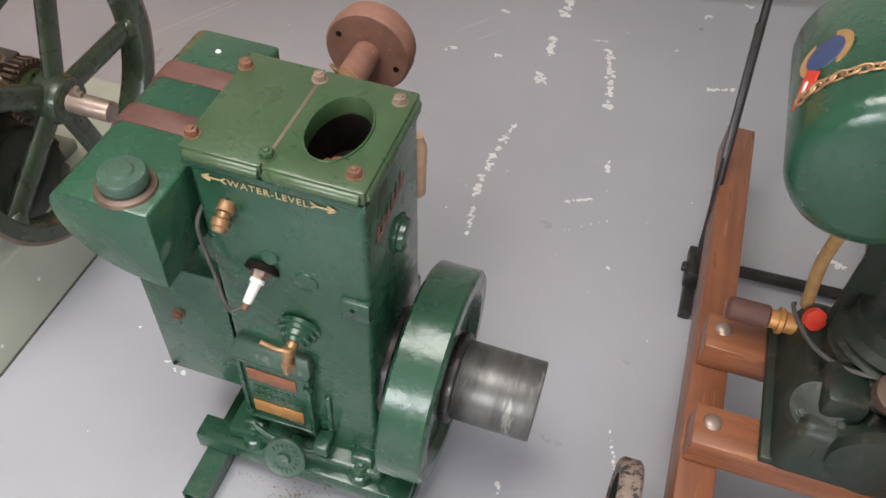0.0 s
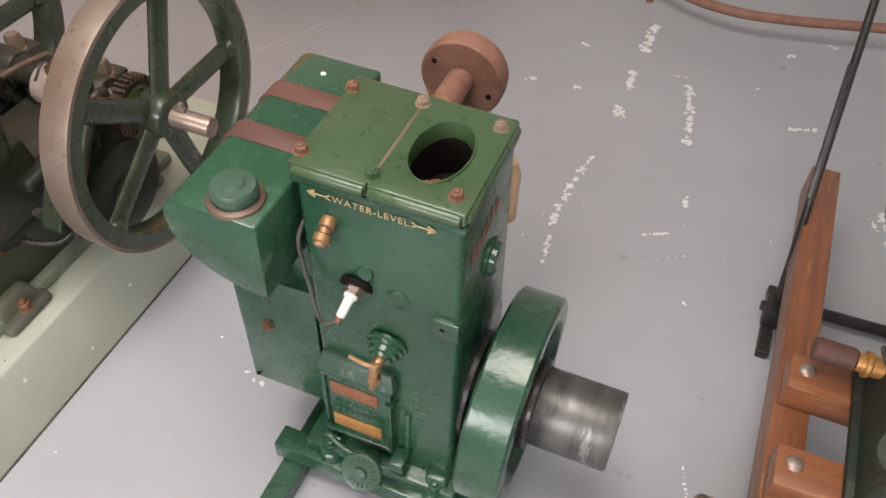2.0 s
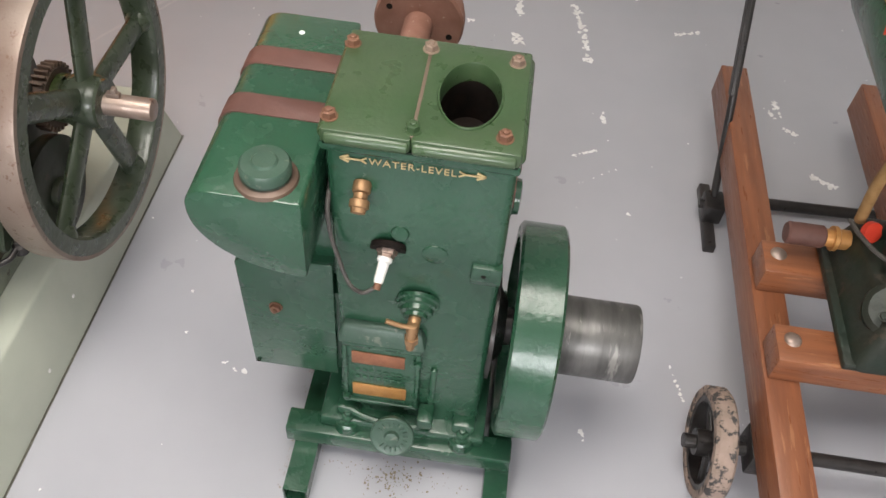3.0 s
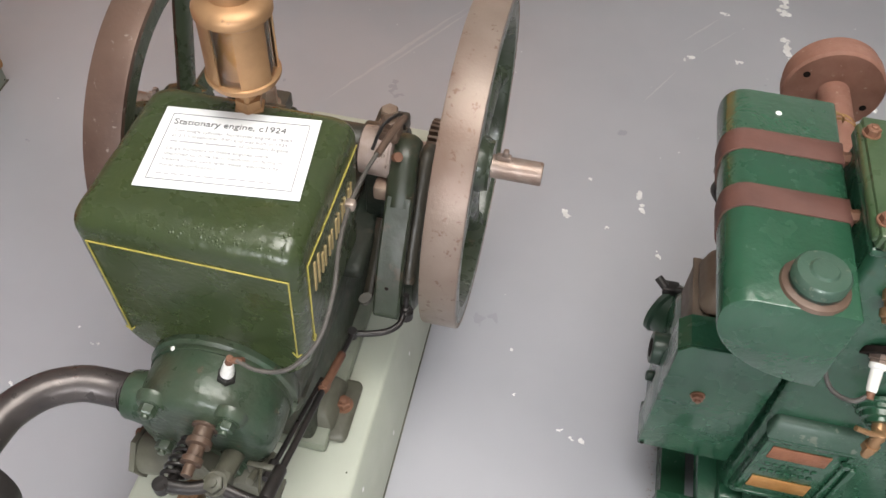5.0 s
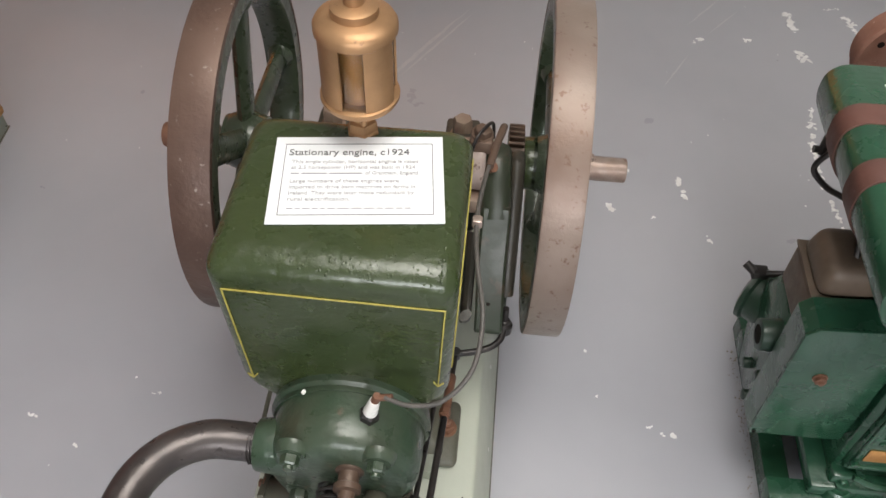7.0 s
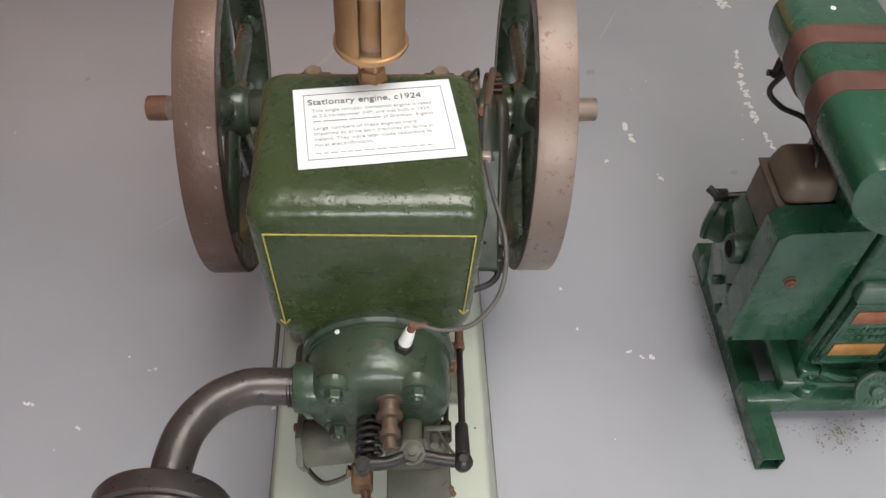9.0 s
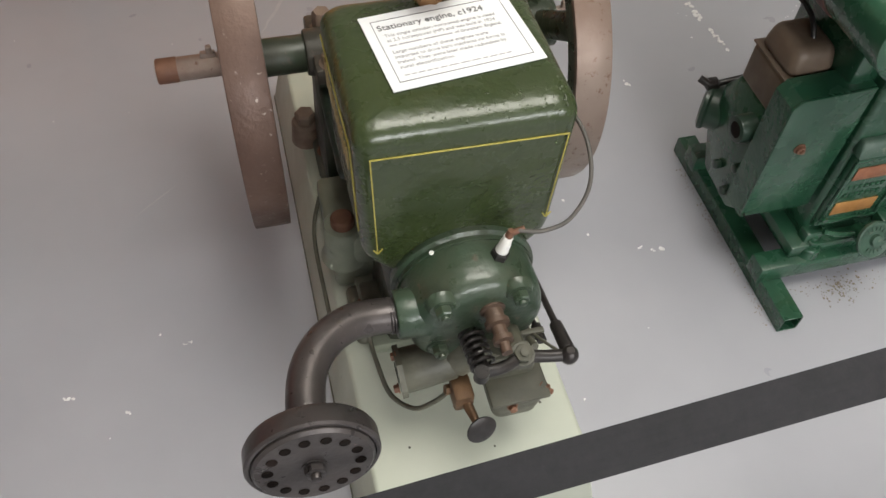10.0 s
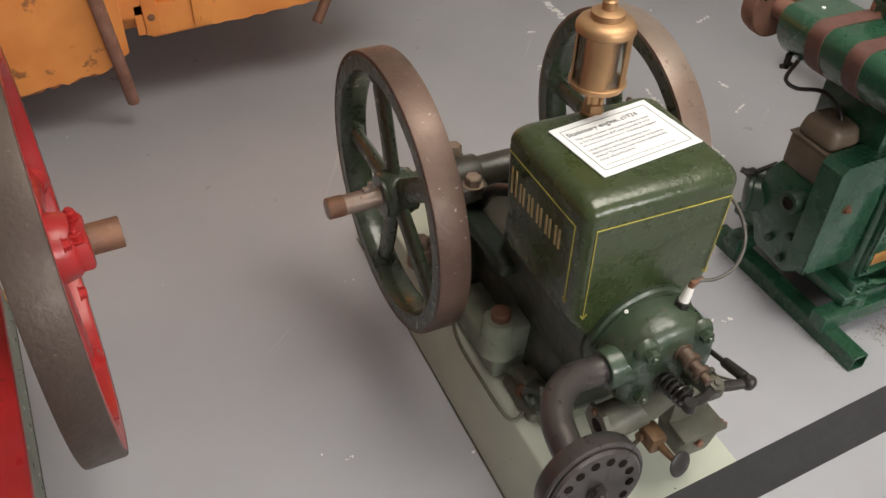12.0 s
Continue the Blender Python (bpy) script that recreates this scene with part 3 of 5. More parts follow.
part("port_boss", join(rod((-0.05, -0.06, 0.478), (-0.098, -0.06, 0.478), 0.040, 0.036, 28, 0.004)), HEAD, hopper_engine)
for x, z in ((-0.038, 0.532), (0.073, 0.534), (-0.038, 0.428), (0.066, 0.405)):
    part("head_boss", lathe((x, -0.085, z), (0, -1, 0), [(0, 0.024), (0.008, 0.022), (0.014, 0.018)], 20), HEAD, hopper_engine)
    part("head_nut", bolt((x, -0.099, z), (0, -1, 0), 0.0125, 0.013, 0.006), HEAD, hopper_engine)
part("paint_fleck", lathe((-0.035, -0.018, 0.555), (-0.45, -0.2, 0.9), [(0, 0.0038), (0.001, 0.0034)], 10), CERAMIC, hopper_engine, "white paint fleck")
plug = part("spark_plug", lathe((0.052, -0.045, 0.545), (0.22, 0.0, 0.97), [(0, 0.016), (0.012, 0.016), (0.013, 0.011), (0.018, 0.011)], 20), BLACK, hopper_engine, "spark plug with a white ceramic body")
pd = Vector((0.24, 0.02, 0.97)).normalized()
pb = Vector((0.055, -0.047, 0.558))
part("plug_nut", lathe(pb, pd, [(0, 0.0135), (0.012, 0.0135), (0.014, 0.011)], 6), BLACK, plug)
part("ceramic", lathe(pb + pd * 0.014, pd, [(0, 0.0095), (0.004, 0.0098), (0.008, 0.0085), (0.012, 0.0090), (0.018, 0.0082), (0.030, 0.0068)], 20), CERAMIC, plug, "white ceramic insulator")
part("terminal", join(rod(pb + pd * 0.043, pb + pd * 0.056, 0.006, 0.005, 14), rod(pb + pd * 0.050, pb + pd * 0.052 + Vector((0.02, 0.0, 0.004)), 0.0045, n=10)), RUSTY, plug)
part("ignition_lead", tube([(0.078, -0.047, 0.612), (0.11, -0.055, 0.612), (0.150, -0.050, 0.622), (0.183, -0.022, 0.655), (0.190, 0.03, 0.690), (0.178, 0.10, 0.704), (0.172, 0.17, 0.706), (0.177, 0.24, 0.708), (0.188, 0.31, 0.705), (0.197, 0.355, 0.701)], 0.0032, 10), RUBBER, hopper_engine, "grey rubber ignition lead")

# exhaust elbow and its perforated end
part("exhaust_pipe", tube([(-0.085, -0.06, 0.478), (-0.125, -0.06, 0.482), (-0.165, -0.068, 0.492), (-0.205, -0.095, 0.500), (-0.232, -0.135, 0.502), (-0.243, -0.18, 0.500), (-0.245, -0.225, 0.497)], 0.0265, 20), PIPE, hopper_engine, "blackened iron exhaust elbow")
part("pipe_thread", join(*[lathe((-0.088 - 0.004 * k, -0.06, 0.478), (-1, 0, 0), [(0, 0.0265), (0.0015, 0.0285), (0.003, 0.0265)], 20) for k in range(5)]), PIPE, hopper_engine)
mc, md = Vector((-0.245, -0.218, 0.497)), Vector((0.0, -0.985, 0.12)).normalized()
silencer = part("silencer", lathe(mc, md, [(0, 0.034), (0.008, 0.034), (0.012, 0.060), (0.016, 0.083), (0.022, 0.0865), (0.044, 0.0865), (0.047, 0.084), (0.047, 0.080), (0.042, 0.079), (0.040, 0.0)], 48), PIPE, hopper_engine, "round black perforated exhaust silencer")
part("end_plate", lathe(mc + md * 0.041, md, [(0, 0.078), (0.008, 0.078), (0.012, 0.074), (0.013, 0.0)], 48), PIPE, silencer)
part("end_nut", bolt(mc + md * 0.054, md, 0.014, 0.01, 0.008), PIPE, silencer)
ma, mb, _ = frame_of(md)
for k in range(14):
    a = 2 * math.pi * k / 14
    # No hole is cut: a dark disc paints the shade inside.
    part("vent_hole_shade", lathe(mc + md * 0.0537 + (ma * math.cos(a) + mb * math.sin(a)) * 0.058, md, [(0, 0.0075), (0.0006, 0.007)], 12), DARK, silencer, "dark disc standing in for a shaded vent hole")

# valve gear and carburettor on the head
part("valve_guide", lathe((0.036, -0.094, 0.505), (0.02, -1, -0.05), [(0, 0.019), (0.006, 0.019), (0.008, 0.014), (0.022, 0.014), (0.024, 0.018), (0.032, 0.018), (0.034, 0.011), (0.048, 0.011), (0.05, 0.015), (0.058, 0.015), (0.060, 0.008), (0.075, 0.008)], 20), TIN, hopper_engine, "rusty brown valve stem and collars")
spring = []
for k in range(0, 6 * 14 + 1):
    a = 2 * math.pi * k / 14
    spring.append(Vector((0.008 + 0.017 * math.cos(a), -0.092 - 0.075 * k / 84, 0.447 + 0.017 * math.sin(a) + 0.018 * k / 84)))
part("valve_spring", tube(spring, 0.0030, 8, 1), BLACK, hopper_engine, "black coil spring")
part("spring_core", rod((0.008, -0.085, 0.445), (0.008, -0.176, 0.467), 0.008, n=14), BLACK, hopper_engine)
part("rocker_arm", join(tube([(0.002, -0.176, 0.472), (0.035, -0.172, 0.468), (0.067, -0.160, 0.463), (0.105, -0.163, 0.456), (0.137, -0.167, 0.453)], 0.0095, 12, 4, 0.8), lathe((0.137, -0.167, 0.440), (0, 0, 1), [(0, 0.006), (0.005, 0.012), (0.014, 0.014), (0.022, 0.012), (0.027, 0.006)], 16), lathe((0.0, -0.178, 0.462), (0, 0, 1), [(0, 0.011), (0.018, 0.011)], 14)), BLACK, hopper_engine, "black forged rocker arm")
part("rocker_pivot", join(rod((0.067, -0.09, 0.435), (0.067, -0.16, 0.455), 0.016, 0.014, 18, 0.002), bolt((0.067, -0.158, 0.468), (0.0, -0.3, 1), 0.014, 0.011, 0.006), bx(0.052, 0.084, -0.17, -0.135, 0.44, 0.468, 0.006)), CARB, hopper_engine)
part("push_rod", join(rod((0.137, -0.167, 0.456), (0.147, 0.05, 0.395), 0.0052, n=12), rod((0.137, -0.160, 0.456), (0.139, -0.105, 0.440), 0.0105, 0.010, 14, 0.002)), BLACK, hopper_engine, "black push rod")
part("governor_rod", join(rod((0.118, -0.11, 0.415), (0.128, 0.10, 0.345), 0.0042, n=10), rod((0.118, -0.115, 0.415), (0.119, -0.085, 0.41), 0.008, n=10)), BLACK, hopper_engine, "thin black governor rod")
part("push_rod_tail", join(rod((0.147, 0.05, 0.395), (0.152, 0.14, 0.3695), 0.0072, n=14, w=0.002), lathe((0.147, 0.055, 0.394), (0.05, 0.96, -0.27), [(0, 0.009), (0.012, 0.009)], 6)), RUSTY, hopper_engine, "rusty sleeve on the push rod")
part("push_rod_end", join(rod((0.152, 0.14, 0.3695), (0.154, 0.192, 0.355), 0.0045, n=12), lathe((0.154, 0.192, 0.346), (0, 0, 1), [(0, 0.008), (0.018, 0.008)], 12)), BLACK, hopper_engine)
part("carburettor_elbow", join(rod((-0.092, -0.085, 0.352), (-0.01, -0.085, 0.365), 0.036, 0.034, 26, 0.004), rod((-0.01, -0.085, 0.365), (0.04, -0.085, 0.42), 0.034, 0.04, 24)), CARB, hopper_engine, "grimy grey-green carburettor casting")
part("intake_flange", lathe((-0.099, -0.085, 0.351), (1, 0, 0.1), [(0, 0.035), (0, 0.044), (0.009, 0.044), (0.009, 0.03)], 6), CARB, hopper_engine)
for dz in (0.03, -0.03):
    part("intake_bolt", bolt((-0.099, -0.085 + 0.4 * dz, 0.351 + dz), (-1, 0, -0.1), 0.007, 0.007), RUSTY, hopper_engine)
# Flat dark disc paints the intake's inner shade.
part("intake_shade", lathe((-0.1, -0.085, 0.351), (-1, 0, -0.1), [(0, 0.017), (0.0008, 0.016)], 16), DARK, hopper_engine, "dark disc for the shade inside the intake")
part("float_bowl", join(frustum((0.044, 0.116, -0.158, -0.085, 0.258), (0.034, 0.124, -0.168, -0.078, 0.336), 0.016, 4), bx(0.031, 0.127, -0.171, -0.076, 0.330, 0.340, 0.004), bx(0.03, 0.115, -0.125, -0.06, 0.32, 0.40, 0.01)), CARB, hopper_engine, "grimy rounded float bowl")
part("bowl_screw", bolt((0.118, -0.15, 0.33), (0.7, -0.7, 0.2), 0.009, 0.012, 0.008), RUSTY, hopper_engine)
part("bowl_screw", bolt((0.066, -0.168, 0.322), (0, -1, 0.3), 0.007, 0.008), RUSTY, hopper_engine)
part("needle_valve", join(bx(-0.022, 0.010, -0.15, -0.105, 0.305, 0.345, 0.006), rod((-0.006, -0.13, 0.325), (0.006, -0.185, 0.318), 0.0095, 0.006, 12), rod((-0.006, -0.118, 0.32), (-0.03, -0.118, 0.325), 0.009, n=6)), DULL, hopper_engine, "tarnished brass needle valve")
part("needle_knob", lathe((0.007, -0.184, 0.316), (0.18, -0.9, 0.35), [(0, 0.007), (0.006, 0.008), (0.008, 0.024), (0.011, 0.025), (0.013, 0.022), (0.0135, 0.0)], 24), BLACK, hopper_engine, "black round needle valve knob")
part("fuel_pipe", tube([(-0.02, -0.118, 0.322), (-0.045, -0.115, 0.285), (-0.075, -0.10, 0.245), (-0.105, -0.06, 0.232), (-0.115, 0.0, 0.235), (-0.118, 0.05, 0.24), (-0.12, 0.07, 0.30)], 0.0042, 10), CARB, hopper_engine, "thin bent fuel pipe")
part("return_pipe", tube([(-0.112, 0.12, 0.215), (-0.140, 0.092, 0.197), (-0.163, 0.088, 0.193), (-0.174, 0.115, 0.193), (-0.176, 0.20, 0.193), (-0.176, 0.30, 0.194), (-0.168, 0.36, 0.20), (-0.15, 0.40, 0.225)], 0.0042, 10), CARB, hopper_engine, "thin bent fuel pipe")
part("throttle_clip", join(bx(0.085, 0.125, -0.105, -0.095, 0.40, 0.425, 0.002), rod((0.1, -0.1, 0.41), (0.1, -0.13, 0.43), 0.006, n=10), tube([(0.105, -0.10, 0.42), (0.12, -0.14, 0.44), (0.13, -0.155, 0.445)], 0.0025, 8)), CARB, hopper_engine)

# feet, pads and bearings
part("holding_down_nut", join(lathe((-0.145, 0.603, PT), (0, 0, 1), [(0, 0.034), (0.05, 0.030), (0.054, 0.026)], 24), lathe((-0.145, 0.603, PT + 0.052), (0, 0, 1), [(0, 0.022), (0.022, 0.022), (0.026, 0.018)], 6)), DUSTY_NUT, hopper_engine, "dusty tan holding-down nut on its boss")
for s, x in ((-1, -0.088), (1, 0.120)):
    for y in (0.129, 0.53):
        part("foot_lug", join(bx(min(x, x + s * 0.050), max(x, x + s * 0.050), y - 0.062, y + 0.062, PT, PT + 0.024, 0.012, 3), frustum((x - 0.03, x + 0.03, y - 0.058, y + 0.058, PT + 0.01), (x - 0.03, x + 0.012, y - 0.04, y + 0.04, PT + 0.06), 0.01)), CARB, hopper_engine)
        part("foot_bolt", bolt((x + s * 0.028, y + 0.004, PT + 0.024), (0, 0, 1), 0.014, 0.014, 0.010), RUSTY, hopper_engine)
part("side_pad", join(bx(-0.152, -0.07, 0.200, 0.420, PT + 0.002, 0.262, 0.012, 3), bx(-0.128, -0.07, 0.199, 0.265, 0.25, 0.330, 0.010), lathe((-0.128, 0.232, 0.25), (0, 0, 1), [(0, 0.044), (0.012, 0.038), (0.030, 0.0355), (0.084, 0.0355), (0.089, 0.032), (0.090, 0.0)], 32)), GREY_GREEN, hopper_engine)
part("side_pad_bolt", lathe((-0.128, 0.232, 0.339), (0, 0, 1), [(0, 0.021), (0.016, 0.021), (0.020, 0.017)], 20), RUSTY, hopper_engine, "rusty round-headed bolt")
part("side_lug", join(rod((-0.10, 0.09, 0.25), (-0.128, 0.08, 0.25), 0.034, 0.030, 18, 0.004), bolt((-0.128, 0.08, 0.25), (-1, 0, 0), 0.013, 0.01)), OLIVE_DARK, hopper_engine)
for s in (-1, 1):
    xb = HC + s * 0.115
    part("bearing_pedestal", frustum((xb - 0.028, xb + 0.028, 0.43, 0.60, PT + 0.02), (xb - 0.026, xb + 0.026, 0.46, 0.55, 0.50), 0.01), OLIVE_DARK, hopper_engine)
    part("bearing_cap", join(rod((xb - 0.04, CY, CZ), (xb + 0.04, CY, CZ), 0.042, n=28, w=0.005), bx(xb - 0.03, xb + 0.03, CY - 0.08, CY + 0.08, CZ - 0.012, CZ + 0.022, 0.006)), GRIME, hopper_engine, "oily dark bearing cap")
    for dy in (-0.062, 0.036):
        part("bearing_nut", bolt((xb, CY + dy, CZ + 0.022), (0, 0, 1), 0.018, 0.020 if dy < 0 else 0.036, 0.0), DUSTY_NUT, hopper_engine)
    part("crank_side_rail", bx(xb - 0.026, xb + 0.026, 0.25, 0.62, 0.425, 0.458, 0.012, 3), T_GREEN, hopper_engine)
# Added sleeve, no known part: hides the bright shaft where it looks dark.
part("added_dark_sleeve", rod((-0.065, CY, CZ), (0.095, CY, CZ), 0.034, n=28, w=0.004), GRIME, hopper_engine)
part("crank_case", join(bx(-0.075, 0.105, 0.29, 0.62, 0.30, 0.44, 0.02), rod((-0.04, CY, CZ - 0.03), (0.075, CY, CZ - 0.03), 0.032, n=32, w=0.006)), GRIME, hopper_engine)
part("breather_hose", tube([(-0.07, 0.45, 0.46), (-0.075, 0.40, 0.53), (-0.07, 0.33, 0.575), (-0.05, 0.28, 0.585), (-0.03, 0.24, 0.57)], 0.013, 12), BLACK, hopper_engine, "black rubber hose")
part("shaft_spacer", rod((-0.225, CY, CZ), (-0.135, CY, CZ), 0.034, n=24, w=0.003), OLIVE_DARK, hopper_engine)
part("crankshaft", rod((-0.398, CY, CZ), (0.420, CY, CZ), 0.0215, n=28, w=0.003), STEEL, hopper_engine, "bare steel crankshaft with rust")
part("shaft_sleeve", rod((-0.397, CY, CZ), (-0.36, CY, CZ), 0.0225, n=28, w=0.003), RUSTY, hopper_engine, "rusty shaft end")
for x in (-0.305, 0.349):
    part("shaft_key", join(bx(x - 0.014, x + 0.012, CY - 0.006, CY + 0.006, CZ + 0.018, CZ + 0.030, 0.002), bx(x - 0.003, x + 0.007, CY - 0.006, CY + 0.006, CZ + 0.028, CZ + 0.042, 0.003)), STEEL, hopper_engine)
for s, xw, wd, tr, turn in ((-1, -0.247, 0.062, TREAD_RUST, 71), (1, 0.293, 0.060, TREAD, 72)):
    fly = part("flywheel", lathe((xw - 0.036, CY, CZ), (1, 0, 0), [(0, 0.030), (0, 0.046), (0.072, 0.046), (0.072, 0.030)], 28), WHEEL, hopper_engine, "five-spoked flywheel with a bare rim")
    spoked_wheel(fly, (xw, CY, CZ), 0.298, wd, 0.255, 5, turn, WHEEL, tr, s, 0.048, 0.066, 0.026)
# timing gear and guard on one side
teeth = []
for k in range(30):
    a = 2 * math.pi * k / 30
    d = Vector((0, math.cos(a), math.sin(a)))
    teeth.append(lambda d=d: bar([Vector((0.226, CY, CZ)) + d * 0.054, Vector((0.226, CY, CZ)) + d * 0.066], (1, 0, 0), 0.026, 0.006))
pinion = part("pinion", rod((0.212, CY, CZ), (0.240, CY, CZ), 0.056, n=32), TIN, hopper_engine, "brown toothed pinion")
for tooth in teeth:
    part("tooth", tooth(), TIN, pinion)
part("pinion_sleeve", rod((0.240, CY, CZ), (0.290, CY, CZ), 0.046, n=28, w=0.003), OLIVE, hopper_engine)
part("cam_gear", join(rod((0.205, 0.41, 0.34), (0.232, 0.41, 0.34), 0.112, n=40, w=0.003), rod((0.19, 0.41, 0.34), (0.245, 0.41, 0.34), 0.03, n=20)), OLIVE_DARK, hopper_engine, "dark oily cam gear")
part("gear_guard", join(tube([(0.193, 0.430, 0.590), (0.193, 0.408, 0.596), (0.194, 0.386, 0.586), (0.197, 0.362, 0.562), (0.200, 0.338, 0.533)], 0.025, 16, 6, 0.75, (1, 0, 0)), bar(smooth_path([(0.200, 0.348, 0.552), (0.200, 0.318, 0.508), (0.200, 0.285, 0.460), (0.202, 0.256, 0.412), (0.203, 0.236, 0.376)], 4), (1, 0, 0), 0.046, 0.026), lathe((0.180, 0.238, 0.378), (1, 0, 0), [(0, 0.010), (0.003, 0.0135), (0.043, 0.0135), (0.046, 0.010)], 20)), OLIVE_DARK, hopper_engine, "green curved gear guard")
# Dark peg end painted as the shade of a small hole.
part("guard_hole_shade", lathe((0.200, 0.2485, 0.424), (0, -0.83, 0.55), [(-0.004, 0.0035), (0.0006, 0.0035)], 10), DARK, hopper_engine)
part("guard_back", tube([(0.228, 0.44, 0.575), (0.228, 0.415, 0.578), (0.228, 0.390, 0.555), (0.228, 0.355, 0.510), (0.228, 0.310, 0.445), (0.228, 0.285, 0.405)], 0.013, 10, 4), GRIME, hopper_engine)
part("catch_hook", tube([(0.162, 0.36, 0.47), (0.164, 0.310, 0.425), (0.164, 0.275, 0.395), (0.164, 0.250, 0.380), (0.164, 0.240, 0.398)], 0.012, 10, 5, 0.7), GRIME, hopper_engine, "oily hooked catch")
part("governor_link", join(tube([(0.154, 0.192, 0.355), (0.180, 0.200, 0.352), (0.208, 0.212, 0.351), (0.225, 0.228, 0.353), (0.230, 0.246, 0.358)], 0.0058, 10, 4), lathe((0.231, 0.256, 0.338), (0, 0.1, 1), [(0, 0.010), (0.004, 0.014), (0.020, 0.014), (0.024, 0.009), (0.030, 0.009), (0.032, 0.0055), (0.060, 0.005)], 16)), BLACK, hopper_engine)
part("magneto", join(lathe((0.120, 0.400, 0.590), (1, 0, 0), [(0, 0.030), (0.004, 0.040), (0.052, 0.042), (0.056, 0.038), (0.058, 0.0)], 32)), PINK_GREY, hopper_engine, "dusty pinkish grey magneto drum")
part("magneto_bracket", bx(0.128, 0.168, 0.375, 0.425, 0.45, 0.565, 0.010), T_GREEN, hopper_engine)
part("magneto_top", join(bx(0.150, 0.186, 0.385, 0.425, 0.622, 0.648, 0.007), bolt((0.168, 0.405, 0.648), (0.1, 0, 1), 0.014, 0.012)), TIN, hopper_engine, "rusty brown magneto clamp")
part("magneto_foot", bx(0.152, 0.178, 0.345, 0.375, 0.53, 0.56, 0.006), DUSTY_NUT, hopper_engine)
for p, q, r in (((0.184, 0.378, 0.604), (0.190, 0.372, 0.612), 0.008), ((0.178, 0.385, 0.56), (0.188, 0.375, 0.555), 0.011)):
    part("magneto_terminal", rod(p, q, r, n=12), RUSTY, hopper_engine)
part("lead_sleeve", tube([(0.183, 0.275, 0.7065), (0.190, 0.320, 0.704), (0.198, 0.360, 0.700), (0.200, 0.370, 0.698)], 0.0058, 10), TIN, hopper_engine, "brown frayed lead sleeve")
part("coil_wire", tube([(0.150, 0.36, 0.630), (0.162, 0.385, 0.662), (0.182, 0.420, 0.660), (0.186, 0.430, 0.62)], 0.0028, 8), BLACK, hopper_engine)
part("lead_clip", bx(0.166, 0.180, 0.163, 0.177, 0.70, 0.714, 0.003), STEEL, hopper_engine)

# drip oiler on the hopper
OX, OY = 0.016, 0.238
oiler = thing("drip_oiler", (OX, OY, 0.79), "brass drip oiler with sight glass on the hopper", "oiler")
part("base_nut", join(lathe((OX, OY, 0.789), (0, 0, 1), [(0, 0.022), (0.004, 0.022), (0.006, 0.019), (0.020, 0.019), (0.022, 0.014)], 6), rod((OX, OY, 0.79), (OX, OY, 0.835), 0.013, n=16)), BRASS, oiler)
part("sight_cage", join(*[rod((OX + 0.015 * math.cos(a), OY + 0.015 * math.sin(a), 0.812), (OX + 0.017 * math.cos(a), OY + 0.017 * math.sin(a), 0.840), 0.0042, n=10) for a in (0.3, 1.87, 3.44, 5.01)], lathe((OX, OY, 0.832), (0, 0, 1), [(0, 0.018), (0.006, 0.022), (0.010, 0.034), (0.012, 0.046), (0.018, 0.0495), (0.022, 0.0495), (0.024, 0.045)], 40)), BRASS, oiler)
for k in range(4):
    a0 = math.radians(18 + 90 * k)
    seg = bmesh.new()
    rows = []
    for j in range(9):
        a = a0 + math.radians(54) * j / 8
        d = Vector((math.cos(a), math.sin(a), 0))
        c = Vector((OX, OY, 0))
        rows.append([seg.verts.new(c + d * r + Vector((0, 0, z))) for r, z in ((0.0440, 0.852), (0.0465, 0.852), (0.0465, 0.945), (0.0440, 0.945))])
    for p, q in zip(rows, rows[1:]):
        for j in range(4):
            seg.faces.new((p[j], p[(j + 1) % 4], q[(j + 1) % 4], q[j]))
    seg.faces.new(rows[0])
    seg.faces.new(rows[-1][::-1])
    part("cage_strip", seg, BRASS, oiler)
part("glass", lathe((OX, OY, 0.853), (0, 0, 1), [(0, 0.0395), (0.0, 0.0425), (0.092, 0.0425), (0.092, 0.0395)], 40, True), GLASS, oiler, "clear sight glass")
part("oil_core", rod((OX, OY, 0.853), (OX, OY, 0.945), 0.030, n=28), BRASS_PLATE, oiler, "amber inner tube")
part("cap", lathe((OX, OY, 0.942), (0, 0, 1), [(0, 0.046), (0.003, 0.0495), (0.012, 0.0495), (0.018, 0.046), (0.022, 0.036), (0.024, 0.028), (0.034, 0.028), (0.036, 0.024), (0.038, 0.012), (0.052, 0.012), (0.054, 0.009), (0.075, 0.009), (0.078, 0.005)], 40), BRASS, oiler)
# Three dark spots painted as shaded filling holes.
part("fill_hole_shade", join(*[lathe((OX + 0.017 * math.cos(a), OY + 0.017 * math.sin(a), 0.9775), (0, 0, 1), [(0, 0.003), (0.0012, 0.003)], 10) for a in (3.6, 4.6, 5.6)]), DARK, oiler)

# notice lying on the hopper
cm = pose(0.024, 0.147, 0.7925, 0, 0, 6.7)
notice = thing("notice_card", (0.024, 0.147, 0.791), "white laminated notice with faint text on the hopper", "notice")


def on_card(bm):
    bm.transform(cm)
    return bm


sheet = on_card(bx(-0.105, 0.105, -0.074, 0.074, -0.001, 0.001, 0.0004, 1))
part("sheet", sheet, CARD, notice)
